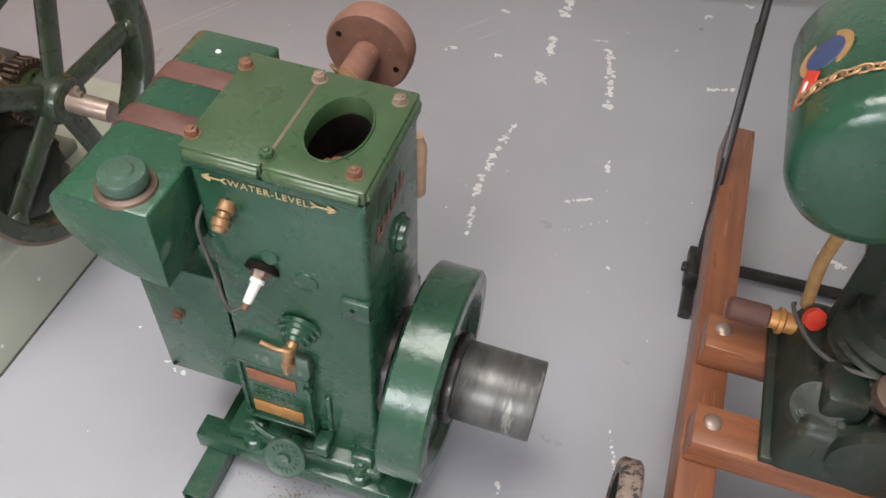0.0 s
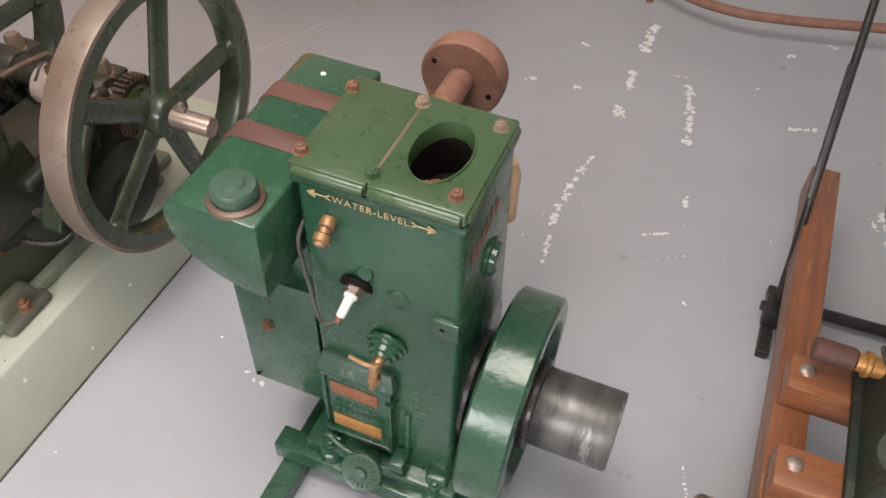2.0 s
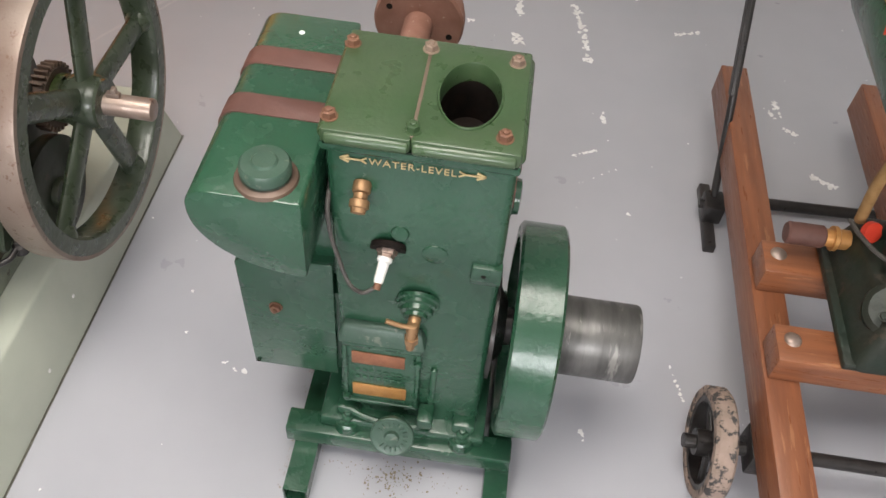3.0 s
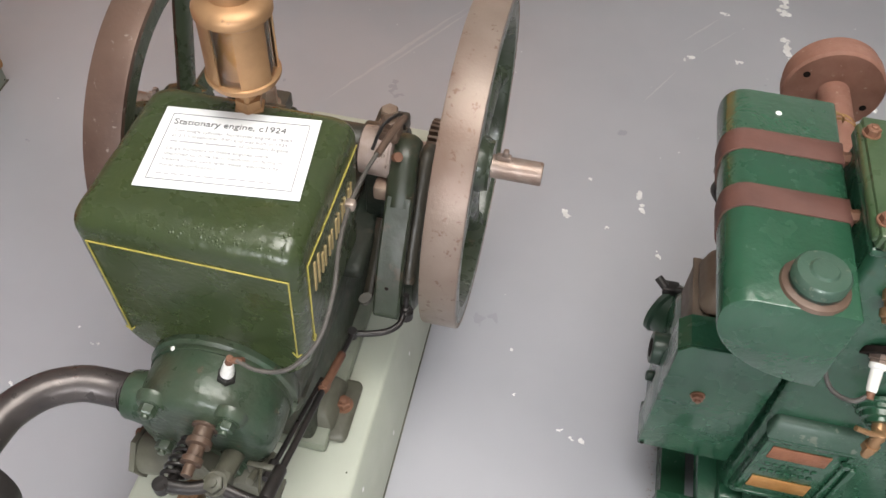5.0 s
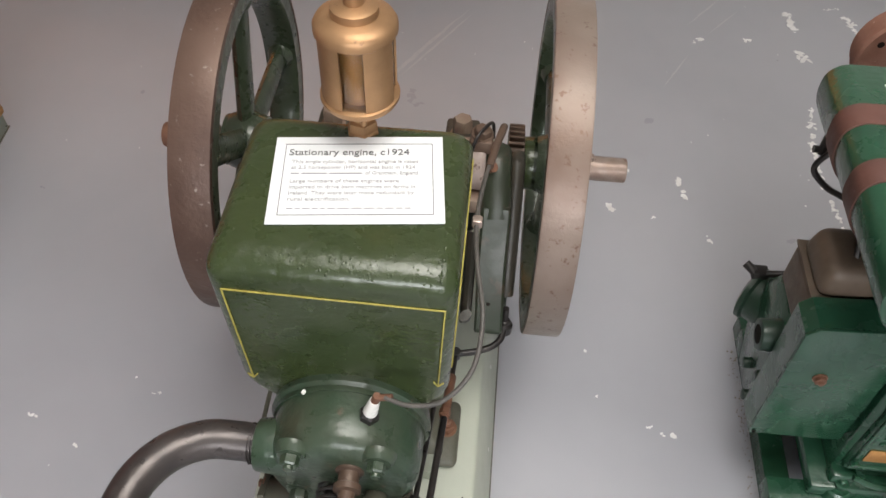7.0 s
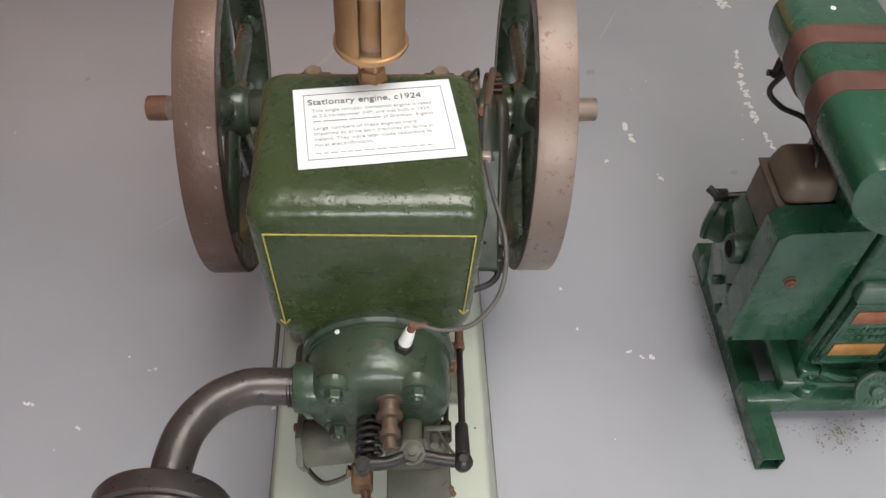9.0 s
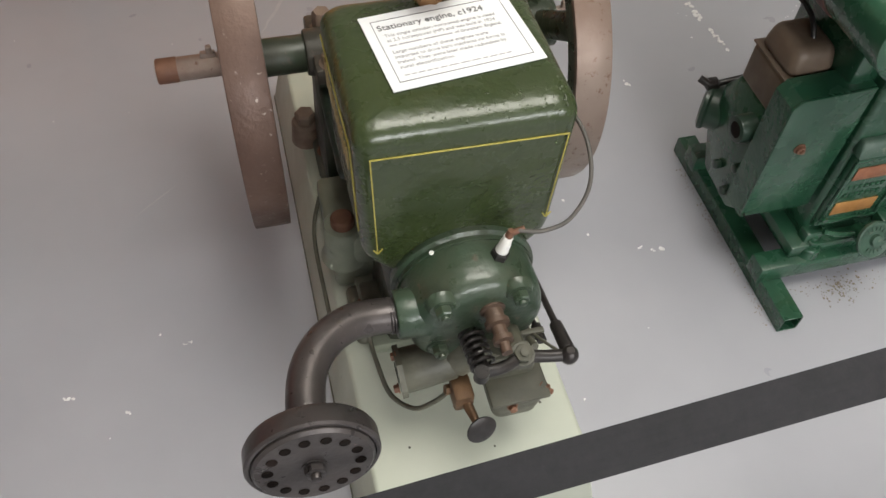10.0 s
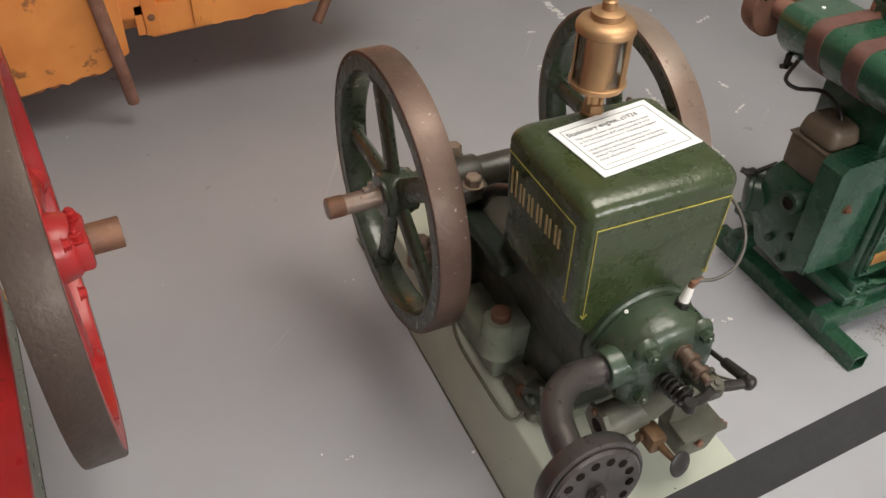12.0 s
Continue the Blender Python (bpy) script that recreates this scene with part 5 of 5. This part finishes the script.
for dx, dz in ((-0.055, 0.03), (0.058, -0.02)):
    # Dark spots painted as shaded rivet holes.
    part("rivet_hole_shade", lathe((0.884 + dx, 0.6838, 0.64 + dz), (0, -1, 0), [(0, 0.006), (0.0006, 0.006)], 12), DARK, exh)
part("tie_wire", join(*[lathe((0.882, 0.585 + 0.006 * k, 0.64), (0.2, 1, 0.1 - 0.2 * k), [(-0.002, 0.0275), (0, 0.030), (0.002, 0.0275)], 24) for k in range(2)], tube([(0.868, 0.59, 0.668), (0.86, 0.575, 0.685), (0.87, 0.56, 0.69), (0.878, 0.57, 0.672)], 0.0018, 6)), STRAW, exh, "twisted wire tie")
part("oiler_bottle", lathe((1.078, 0.408, 0.60), (0, 0, 1), [(0, 0.011), (0.006, 0.016), (0.10, 0.016), (0.112, 0.013), (0.118, 0.010), (0.128, 0.010)], 20), PALE_WOOD, up, "pale wooden oil bottle")

# ---- the trolley engine ----
trolley = thing("trolley", (1.80, 0.6, 0), "varnished hardwood trolley frame on small iron wheels", "trolley")
for x in (1.655, 2.02):
    part("side_beam", bx(x - 0.034, x + 0.034, -0.08, 1.25, 0.148, 0.240, 0.004), WOOD, trolley)
for y in (0.541, 0.330):
    rail = part("cross_rail", bx(1.626, 2.06, y - 0.042, y + 0.042, 0.2405, 0.305, 0.004), WOOD_X, trolley)
    for x in (1.657, 2.02):
        part("coach_bolt", lathe((x, y + 0.008, 0.304), (0, 0, 1), [(0, 0.017), (0.003, 0.016), (0.007, 0.011), (0.009, 0.0)], 20), STEEL, rail, "domed steel coach bolt")
part("axle", rod((1.50, 0.205, 0.112), (2.18, 0.205, 0.112), 0.014, n=16), BLACK, trolley)
for x in (1.655, 2.02):
    part("axle_bracket", bx(x - 0.036, x + 0.036, 0.165, 0.245, 0.085, 0.150, 0.006), BLACK, trolley)
for x in (1.552, 2.14):
    w = part("wheel", lathe((x - 0.03, 0.205, 0.112), (1, 0, 0), [(0, 0.012), (0, 0.026), (0.06, 0.026), (0.06, 0.012)], 20), BLACK, trolley, "small black spoked iron wheel")
    part("rim", lathe((x - 0.018, 0.205, 0.112), (1, 0, 0), [(0, 0.080), (0, 0.092), (0.036, 0.092), (0.036, 0.080)], 40, True), BLACK, w)
    part("tyre", lathe((x - 0.021, 0.205, 0.112), (1, 0, 0), [(0, 0.091), (0.0, 0.106), (0.006, 0.112), (0.036, 0.112), (0.042, 0.106), (0.042, 0.091)], 44, True), TYRE, w, "worn pale flaking tyre")
    for k in range(5):
        a = radians(20 + 72 * k)
        d = Vector((0, math.cos(a), math.sin(a)))
        c = Vector((x, 0.205, 0.112))
        part("spoke", tube([c + d * 0.02, c + d * 0.05, c + d * 0.084], 0.011, 10, 3, 0.6, d.cross(Vector((1, 0, 0)))), BLACK, w)

stand = thing("draw_bar", (1.63, 0.9, 0), "black iron draw bar with a floor foot beside the trolley", "draw bar")
part("foot", bx(1.612, 1.640, 0.80, 1.02, 0.0, 0.026, 0.003), BLACK, stand)
part("cross_bar", rod((1.63, 0.965, 0.030), (2.12, 0.985, 0.030), 0.015, n=16), BLACK, stand)
part("lever", rod((1.632, 0.90, 0.02), (1.580, 1.50, 1.02), 0.0095, n=16, w=0.002), BLACK, stand)
part("lever_grip", bar([(1.612, 1.06, 0.29), (1.598, 1.22, 0.55)], (1, 0, 0), 0.010, 0.024), BLACK, stand)
part("clevis", join(bx(1.606, 1.655, 0.88, 0.95, 0.02, 0.075, 0.006), bolt((1.606, 0.915, 0.055), (-1, 0, 0), 0.012, 0.01)), BLACK, stand)

TX, TZ = 1.712, 0.870
eng = thing("stationary_engine", (1.87, 0.45, 0.305), "dark green engine with a round tank on the trolley", "engine")
part("crankcase", join(frustum((1.745, 2.06, 0.275, 0.60, 0.305), (1.775, 2.03, 0.30, 0.58, 0.42), 0.02, 3), bx(1.735, 2.07, 0.285, 0.60, 0.3055, 0.325, 0.006)), T_GREEN, eng, "grimy dark green crankcase")
part("cylinder", join(lathe((1.90, 0.47, 0.41), (0, 0.15, 1), [(0, 0.11), (0.03, 0.09), (0.04, 0.105), (0.05, 0.09), (0.06, 0.105), (0.07, 0.09), (0.08, 0.105), (0.09, 0.088), (0.12, 0.085)], 32), bx(1.79, 1.86, 0.33, 0.42, 0.40, 0.47, 0.015)), T_GREEN, eng)
part("carburettor", join(lathe((1.765, 0.545, 0.375), (-1, 0.0, 0.0), [(0, 0.02), (0.02, 0.02), (0.024, 0.025), (0.032, 0.025)], 22), lathe((1.733, 0.545, 0.375), (-1, 0, 0), [(0, 0.018), (0.02, 0.017)], 18)), BRASS_PLATE, eng, "dull brass carburettor fitting")
part("silencer", lathe((1.718, 0.545, 0.375), (-1, 0, 0), [(0, 0.019), (0.004, 0.0225), (0.070, 0.0225), (0.074, 0.019), (0.074, 0.0)], 28), LEATHER, eng, "brown tubular air filter")
part("tap_knob", lathe((1.775, 0.525, 0.43), (0.3, -0.8, 0.5), [(0, 0.016), (0.004, 0.020), (0.016, 0.020), (0.018, 0.012)], 18), SCARLET, eng, "bright red tap knob")
part("control_cable", tube([(1.745, 0.545, 0.43), (1.738, 0.525, 0.445), (1.745, 0.49, 0.45), (1.77, 0.44, 0.455), (1.81, 0.405, 0.465), (1.87, 0.385, 0.485), (1.93, 0.38, 0.49)], 0.0042, 8), RUBBER, eng, "thin grey control cable")
part("casting_rib", join(*[tube([(1.775 + dx, 0.30 + 0.02 * k, 0.325), (1.785 + dx, 0.305 + 0.02 * k, 0.38), (1.81 + dx, 0.34 + 0.02 * k, 0.425)], 0.014, 10, 4) for k, dx in enumerate((0.02, 0.075, 0.13))]), T_GREEN, eng)
part("casting_cover", join(lathe((1.80, 0.36, 0.40), (-0.4, -0.5, 0.8), [(0, 0.052), (0.02, 0.050), (0.03, 0.040), (0.034, 0.0)], 26), *[bolt((1.80 + 0.042 * math.cos(a), 0.352 + 0.042 * math.sin(a), 0.424), (-0.2, -0.3, 0.9), 0.007, 0.006) for a in (0.6, 2.2, 3.8, 5.4)]), T_GREEN, eng)
part("flange", lathe((1.90, 0.30, 0.39), (0, -1, 0), [(0, 0.08), (0.02, 0.08), (0.025, 0.06), (0.03, 0.03)], 30), T_GREEN, eng)
part("handle_boss", lathe((1.885, 0.365, 0.475), (0, -0.4, 1), [(0, 0.032), (0.03, 0.034), (0.035, 0.028)], 22), TIN, eng)
part("tank_bracket", join(bar([(1.82, 0.52, 0.41), (1.82, 0.53, 0.60), (1.79, 0.52, 0.76)], (1, 0, 0), 0.05, 0.01), bar([(1.90, 0.52, 0.41), (1.90, 0.54, 0.65), (1.80, 0.52, 0.79)], (1, 0, 0), 0.05, 0.01)), T_GREEN, eng)
tk = part("tank", lathe((TX, 0.372, TZ), (0.0, 1, 0.0), [(0, 0.0), (0.002, 0.09), (0.007, 0.108), (0.018, 0.121), (0.032, 0.126), (0.290, 0.126), (0.304, 0.121), (0.313, 0.108), (0.316, 0.09), (0.318, 0.0)], 56), GREEN, eng, "glossy green round fuel tank")
part("wrapped_pipe", tube([(1.735, 0.50, 0.75), (1.738, 0.51, 0.66), (1.745, 0.535, 0.55), (1.765, 0.55, 0.43)], 0.011, 12), STRAW, eng, "wrapped straw-coloured fuel pipe")
na = Vector((-0.85, 0.0, 0.53)).normalized()
tc = Vector((TX, 0.530, TZ)) + na * 0.1235
part("transfer", lathe(tc, na, [(0, 0.030), (0.003, 0.029), (0.0032, 0.020)], 30), BLUE, tk, "round blue and brown transfer")
part("transfer_ring", lathe(tc - na * 0.0006, na, [(0, 0.041), (0.0020, 0.041)], 30), STRAW, tk)
tg = Vector((-0.95, -0.10, 0.28)).normalized()
tq = Vector((TX, 0.492, TZ)) + tg * 0.130
part("tag", bar([tq + Vector((0.002, -0.015, -0.022)), tq + Vector((0.006, 0.018, 0.022))], tg, 0.003, 0.032), SCARLET, tk, "red and white paper tag")
part("tag_mark", bar([tq + tg * 0.002 + Vector((0.002, -0.004, 0.0)), tq + tg * 0.002 + Vector((0.004, 0.010, 0.008))], tg, 0.0025, 0.005), CERAMIC, tk)
for k in range(16):
    aa = radians(164 - 6.5 * k)
    p = Vector((TX + 0.130 * math.cos(aa), 0.462 - 0.0022 * k + 0.00006 * k * k, TZ + 0.130 * math.sin(aa)))
    out, tang = Vector((math.cos(aa), 0, math.sin(aa))), Vector((math.sin(aa), 0, -math.cos(aa)))
    wide = Vector((0, 1, 0)) if k % 2 else (Vector((0, 1, 0)) * 0.5 + out * 0.6)
    loop = [p + tang * 0.0112 * math.cos(a) + wide * 0.0058 * math.sin(a) for a in [2 * math.pi * j / 10 for j in range(11)]]
    part("chain_link", tube(loop, 0.0019, 6, 1), BRASS, tk)
part("tank_cap", lathe((TX + 0.03, 0.63, TZ + 0.116), (0, 0, 1), [(0, 0.03), (0.02, 0.03), (0.025, 0.036), (0.04, 0.034), (0.045, 0.02)], 24), COPPER, tk)

# ---- the red engine ----
RX, RY, RZ = -0.902, 0.385, 0.655
block = prism([(-1.045, -0.15), (-1.10, 1.01), (-1.75, 0.95), (-1.70, -0.21)], "z", 0.0, 0.34, 0.008)
red_plinth = thing("plinth", (-1.4, 0.4, 0), "chipped grey-green concrete plinth under the red engine", "plinth")
part("body", block, PLINTH_GREY, red_plinth)
part("base_joint", prism([(-1.0438, -0.1512), (-1.0988, 1.0112), (-1.7512, 0.9512), (-1.7012, -0.2112)], "z", 0.0, 0.0025, 0.0), CARB, red_plinth, "dark joint along the floor")
rng = random.Random(21)
for k in range(26):
    y = rng.uniform(0.35, 1.0)
    x = -1.045 - 0.055 * (y + 0.15) / 1.16
    part("chip", lathe((x - 0.0005, y, abs(rng.gauss(0, 0.05)) + 0.004), (1, 0.05, 0), [(0, rng.uniform(0.002, 0.009)), (0.0012, 0.002)], rng.randint(5, 8)), DARK if k % 3 else CHIP, red_plinth)
part("corner_chip", lathe((-1.098, 1.000, 0.075), (0.9, 0.5, 0.3), [(-0.01, 0.026), (0.004, 0.018), (0.006, 0.0)], 8), STRAW, red_plinth, "raw tan broken corner")
red = thing("stationary_engine", (-1.35, 0.37, 0.34), "red painted engine with a wide-rimmed flywheel", "engine")
part("bed", frustum((-1.68, -1.035, -0.14, 0.85, 0.34), (-1.62, -0.998, -0.18, 0.60, 0.50), 0.015), RED, red)
part("body", frustum((-1.58, -1.20, 0.10, 0.70, 0.49), (-1.52, -1.26, 0.16, 0.62, 0.86), 0.03, 3), RED, red)
part("crankshaft", rod((-1.55, RY, RZ), (-0.778, RY, RZ), 0.027, n=28, w=0.003), RUSTY, red, "rusty brown crankshaft end")
part("bearing", rod((-1.20, RY, RZ), (-1.02, RY, RZ), 0.06, n=28, w=0.006), RED, red)
rw = part("flywheel", lathe((RX - 0.05, RY, RZ), (1, 0, 0), [(0, 0.03), (0, 0.055), (0.09, 0.055), (0.10, 0.048), (0.10, 0.03)], 30), RED, red, "red spoked flywheel with a bare iron rim")
spoked_wheel(rw, (RX, RY, RZ), 0.352, 0.062, 0.30, 5, 60, RED, DARK_RIM, 1, 0.055, 0.10, 0.032)
part("hub_clamp", join(bx(-0.868, -0.830, RY - 0.045, RY + 0.045, RZ - 0.03, RZ + 0.03, 0.008), *[bolt((-0.848, RY + dy, RZ + 0.032), (0, 0, 1), 0.011, 0.012, 0.006) for dy in (-0.03, 0.03)], *[bolt((-0.866, RY + dy, RZ + dz), (1, 0, 0), 0.010, 0.010) for dy, dz in ((-0.075, 0.06), (-0.10, -0.02))]), RED, red)

red.location.y -= 0.021
red.rotation_euler.z = radians(2.7)

# ---- the orange machine at the back ----
mach = thing("farm_machine", (-0.6, 2.3, 0), "faded orange sheet-metal farm machine with rust", "machine")
part("hull", prism([(1.86, 0.30), (1.80, 0.36), (1.80, 0.95), (2.9, 0.95), (2.9, 0.30)], "x", -1.9, -0.56, 0.01), ORANGE, mach, "faded orange sheet panel")
def sheet_edge(pts, top, y, thick):
    """An upright sheet with an uneven lower edge: (x, z) pairs along it, up to a level top."""
    return prism([(pts[0][0], top)] + pts + [(pts[-1][0], top)], "y", y, y + thick, 0.002, 1)


def ragged(x0, z0, x1, z1, n, amount, seed):
    r = random.Random(seed)
    return [(x0 + (x1 - x0) * k / n, z0 + (z1 - z0) * k / n + r.uniform(-amount, amount)) for k in range(n + 1)]


part("lower_panel", sheet_edge(ragged(-1.9, 0.13, -1.0, 0.185, 26, 0.008, 3) + ragged(-0.96, 0.19, -0.72, 0.224, 12, 0.007, 5) + [(-0.64, 0.275)], 0.56, 1.755, 0.02), ORANGE, mach, "faded orange lower panel with a torn edge")
part("rusted_edge", sheet_edge(ragged(-1.9, 0.125, -1.0, 0.180, 26, 0.007, 8) + ragged(-0.96, 0.186, -0.72, 0.221, 12, 0.007, 9), 0.245, 1.762, 0.018), BRASS_RUST, mach, "dark rusted sheet edge")
part("nose_edge", sheet_edge(ragged(-0.60, 0.298, -0.30, 0.300, 12, 0.005, 6) + ragged(-0.28, 0.303, 0.10, 0.335, 14, 0.005, 7), 0.40, 1.800, 0.02), ORANGE, mach, "bright worn orange sheet edge")
part("edge_bracket", join(bx(-0.425, -0.365, 1.785, 1.80, 0.312, 0.52, 0.004), *[lathe((-0.395, 1.785, z), (0, -1, 0), [(0, 0.010), (0.004, 0.008), (0.005, 0.0)], 10) for z in (0.335, 0.40, 0.47)]), ORANGE, mach, "riveted orange bracket")
part("nose", prism([(-0.56, 0.27), (-0.30, 0.285), (0.25, 0.33), (0.35, 0.40), (0.35, 0.95), (-0.56, 0.95)], "y", 1.83, 2.9, 0.01), ORANGE, mach, "sunlit orange nose panel")
part("flange_strip", bx(-0.575, -0.53, 1.79, 1.87, 0.30, 0.60, 0.004), ORANGE, mach)
for z in (0.36, 0.44, 0.52):
    part("rivet", lathe((-0.552, 1.79, z), (0, -1, 0), [(0, 0.012), (0.005, 0.009), (0.006, 0.0)], 12), RUSTY, mach)
part("prop_rod", rod((-0.664, 1.76, 0.10), (-0.715, 1.66, 0.62), 0.020, 0.022, 16, 0.003), PINK_RUST, mach, "rusty pink prop rod")
for x in (-1.6,):
    part("leg", join(rod((x, 2.0, 0.0), (x, 2.0, 0.40), 0.022, n=14), rod((x - 0.03, 1.96, 0.012), (x + 0.03, 2.03, 0.012), 0.012, n=12)), RUSTY, mach)
for y in (2.7,):
    for x in (-1.6, 0.02):
        part("leg", rod((x, y, 0.0), (x, y, 0.40), 0.022, n=14), RUSTY, mach)
part("low_strut", rod((-0.02, 1.80, 0.245), (0.08, 1.84, 0.40), 0.018, n=14), RUSTY, mach, "rusty strut end")

# ---- far red implement ----
far = thing("farm_implement", (2.1, 2.4, 0), "rusty red farm implement on the floor", "implement")
part("beam", bx(1.98, 2.6, 2.34, 2.42, 0.14, 0.22, 0.006), PINK_RUST, far)
part("hoop", tube([(1.02, 2.26, 0.10), (1.17, 2.165, 0.10), (1.34, 2.138, 0.10), (1.51, 2.165, 0.10), (1.69, 2.216, 0.10), (1.84, 2.262, 0.10), (2.06, 2.36, 0.10)], 0.017, 12), PINK_RUST, far, "curved rusty iron hoop")
part("hoop_foot", rod((1.03, 2.255, 0.0), (1.03, 2.255, 0.10), 0.014, n=12), PINK_RUST, far)
for x in (2.02, 2.44):
    part("bracket", bx(x, x + 0.08, 2.32, 2.5, 0.0, 0.145, 0.006), PINK_RUST, far)

# ---- chipped paint and dirt on the floor ----
rng = random.Random(11)


def flakes(spots):
    bm = bmesh.new()
    for x, y, r in spots:
        n, turn, sx = rng.randint(6, 10), rng.uniform(0, 6.28), rng.uniform(0.4, 1.0)
        pts = []
        for k in range(n):
            a = 2 * math.pi * k / n
            q = r * rng.uniform(0.45, 1.0)
            u, v = q * math.cos(a) * sx, q * math.sin(a)
            pts.append((x + u * math.cos(turn) - v * math.sin(turn), y + u * math.sin(turn) + v * math.cos(turn)))
        lo = [bm.verts.new((*p, 0.0)) for p in pts]
        top_z = rng.uniform(0.0004, 0.0016)
        hi = [bm.verts.new((x + (p[0] - x) * 0.94, y + (p[1] - y) * 0.94, top_z)) for p in pts]
        bm.faces.new(hi)
        for k in range(n):
            bm.faces.new((lo[k], lo[(k + 1) % n], hi[(k + 1) % n], hi[k]))
    return bm


RUNS = [((1.090, 2.11), (1.086, 1.94), 40, 0.017), ((1.081, 1.81), (1.089, 1.70), 22, 0.014), ((1.085, 1.60), (1.096, 1.55), 12, 0.017), ((1.258, 1.83), (1.310, 1.56), 44, 0.013), ((1.312, 1.535), (1.316, 1.51), 8, 0.014),
        ((1.071, 1.35), (1.052, 1.22), 26, 0.009), ((1.046, 1.20), (1.041, 1.02), 40, 0.011), ((1.05, 0.98), (1.07, 0.87), 14, 0.010), ((1.278, 1.083), (1.344, 1.119), 30, 0.0055), ((1.355, 1.27), (1.366, 1.235), 10, 0.010),
        ((1.515, 0.454), (1.541, 0.354), 16, 0.005), ((1.322, 0.26), (1.325, 0.23), 6, 0.006), ((1.869, 1.436), (1.878, 1.37), 10, 0.012), ((1.85, 1.39), (1.86, 1.36), 8, 0.008), ((1.887, 1.32), (1.925, 1.29), 14, 0.009), ((1.936, 1.13), (1.994, 1.10), 22, 0.013),
        ((1.591, 1.711), (1.665, 1.738), 24, 0.009), ((1.20, 1.835), (1.25, 1.845), 10, 0.006), ((0.885, 1.89), (0.915, 1.885), 6, 0.010), ((1.53, 2.11), (1.56, 2.12), 8, 0.010), ((1.66, 2.235), (1.69, 2.235), 5, 0.010), ((1.465, 1.878), (1.475, 1.876), 4, 0.008),
        ((0.486, 0.90), (0.497, 0.885), 9, 0.010), ((0.668, 1.02), (0.683, 0.945), 16, 0.010), ((0.731, 0.82), (0.728, 0.80), 5, 0.008), ((0.596, 0.872), (0.602, 0.868), 4, 0.006), ((0.536, 1.033), (0.54, 1.03), 3, 0.008), ((0.763, 1.60), (0.80, 1.64), 8, 0.010), ((0.93, 1.64), (0.95, 1.645), 6, 0.009),
        ((-0.705, 0.186), (-0.68, 0.187), 7, 0.006), ((-0.585, 0.135), (-0.575, 0.125), 5, 0.004), ((-0.47, 0.26), (-0.45, 0.262), 6, 0.004), ((-0.956, 0.33), (-0.95, 0.33), 3, 0.008), ((-0.202, 0.168), (-0.20, 0.167), 2, 0.006), ((0.423, 0.46), (0.425, 0.458), 3, 0.005), ((0.576, 0.275), (0.574, 0.277), 3, 0.005), ((0.445, 0.35), (0.452, 0.345), 3, 0.006),
        ((0.547, 0.288), (0.553, 0.285), 3, 0.006), ((0.595, 0.276), (0.606, 0.270), 7, 0.006), ((1.425, 0.893), (1.433, 0.893), 4, 0.007), ((1.30, 0.98), (1.46, 1.10), 6, 0.004)]
spots = []
for a, b, n, r in RUNS:
    for k in range(n):
        f = rng.random()
        spots.append((a[0] + (b[0] - a[0]) * f + rng.gauss(0, r * 0.35), a[1] + (b[1] - a[1]) * f + rng.gauss(0, r * 0.35), r * rng.uniform(0.5, 1.1)))
for k in range(110):
    spots.append((rng.uniform(-1.0, 2.4), rng.uniform(-0.2, 2.2), rng.uniform(0.0012, 0.004)))
single("paint_chips", flakes(spots), CHIP, (1, 1, 0), "white flecks where floor paint has chipped", "paint chips", "stuff")
spots = [(0.955 + rng.gauss(0, 0.028), 0.085 + rng.gauss(0, 0.018), rng.uniform(0.001, 0.004)) for k in range(120)]
scuffs = bmesh.new()
for x0, y0, x1, y1, w in ((0.085, 1.707, -0.221, 1.159, 0.016), (0.10, 1.69, -0.10, 1.33, 0.010), (0.88, 1.86, 0.76, 1.70, 0.008), (0.93, 1.80, 0.82, 1.66, 0.006), (0.75, 1.55, 0.66, 1.38, 0.006), (1.72, 0.30, 1.80, 0.38, 0.004), (-0.55, 0.62, -0.45, 0.70, 0.005)):
    d = Vector((x1 - x0, y1 - y0, 0)).normalized()
    side = Vector((-d.y, d.x, 0))
    row = None
    for k in range(25):
        f = k / 24
        p = Vector((x0 + (x1 - x0) * f, y0 + (y1 - y0) * f, 0.0006)) + side * rng.gauss(0, w * 0.08)
        half = w * 0.5 * math.sin(math.pi * min(0.97, max(0.03, f))) * rng.uniform(0.7, 1.0)
        new_row = [scuffs.verts.new(p - side * half), scuffs.verts.new(p + side * half)]
        if row:
            scuffs.faces.new((row[0], new_row[0], new_row[1], row[1]))
        row = new_row
single("floor_scuffs", scuffs, SCUFF, (0, 1, 0), "pale scuff streaks on the floor paint", "scuffs", "stuff")
spots += [(0.742 + rng.gauss(0, 0.006), rng.uniform(0.03, 0.5), rng.uniform(0.0008, 0.0026)) for k in range(130)]
spots += [(0.80 + rng.uniform(0.0, 0.3), 0.10 + rng.gauss(0, 0.012), rng.uniform(0.0008, 0.0024)) for k in range(60)]
single("floor_dirt", flakes(spots), DUST, (0.96, 0.1, 0), "brown oily dirt on the floor under the engine", "dirt", "stuff")
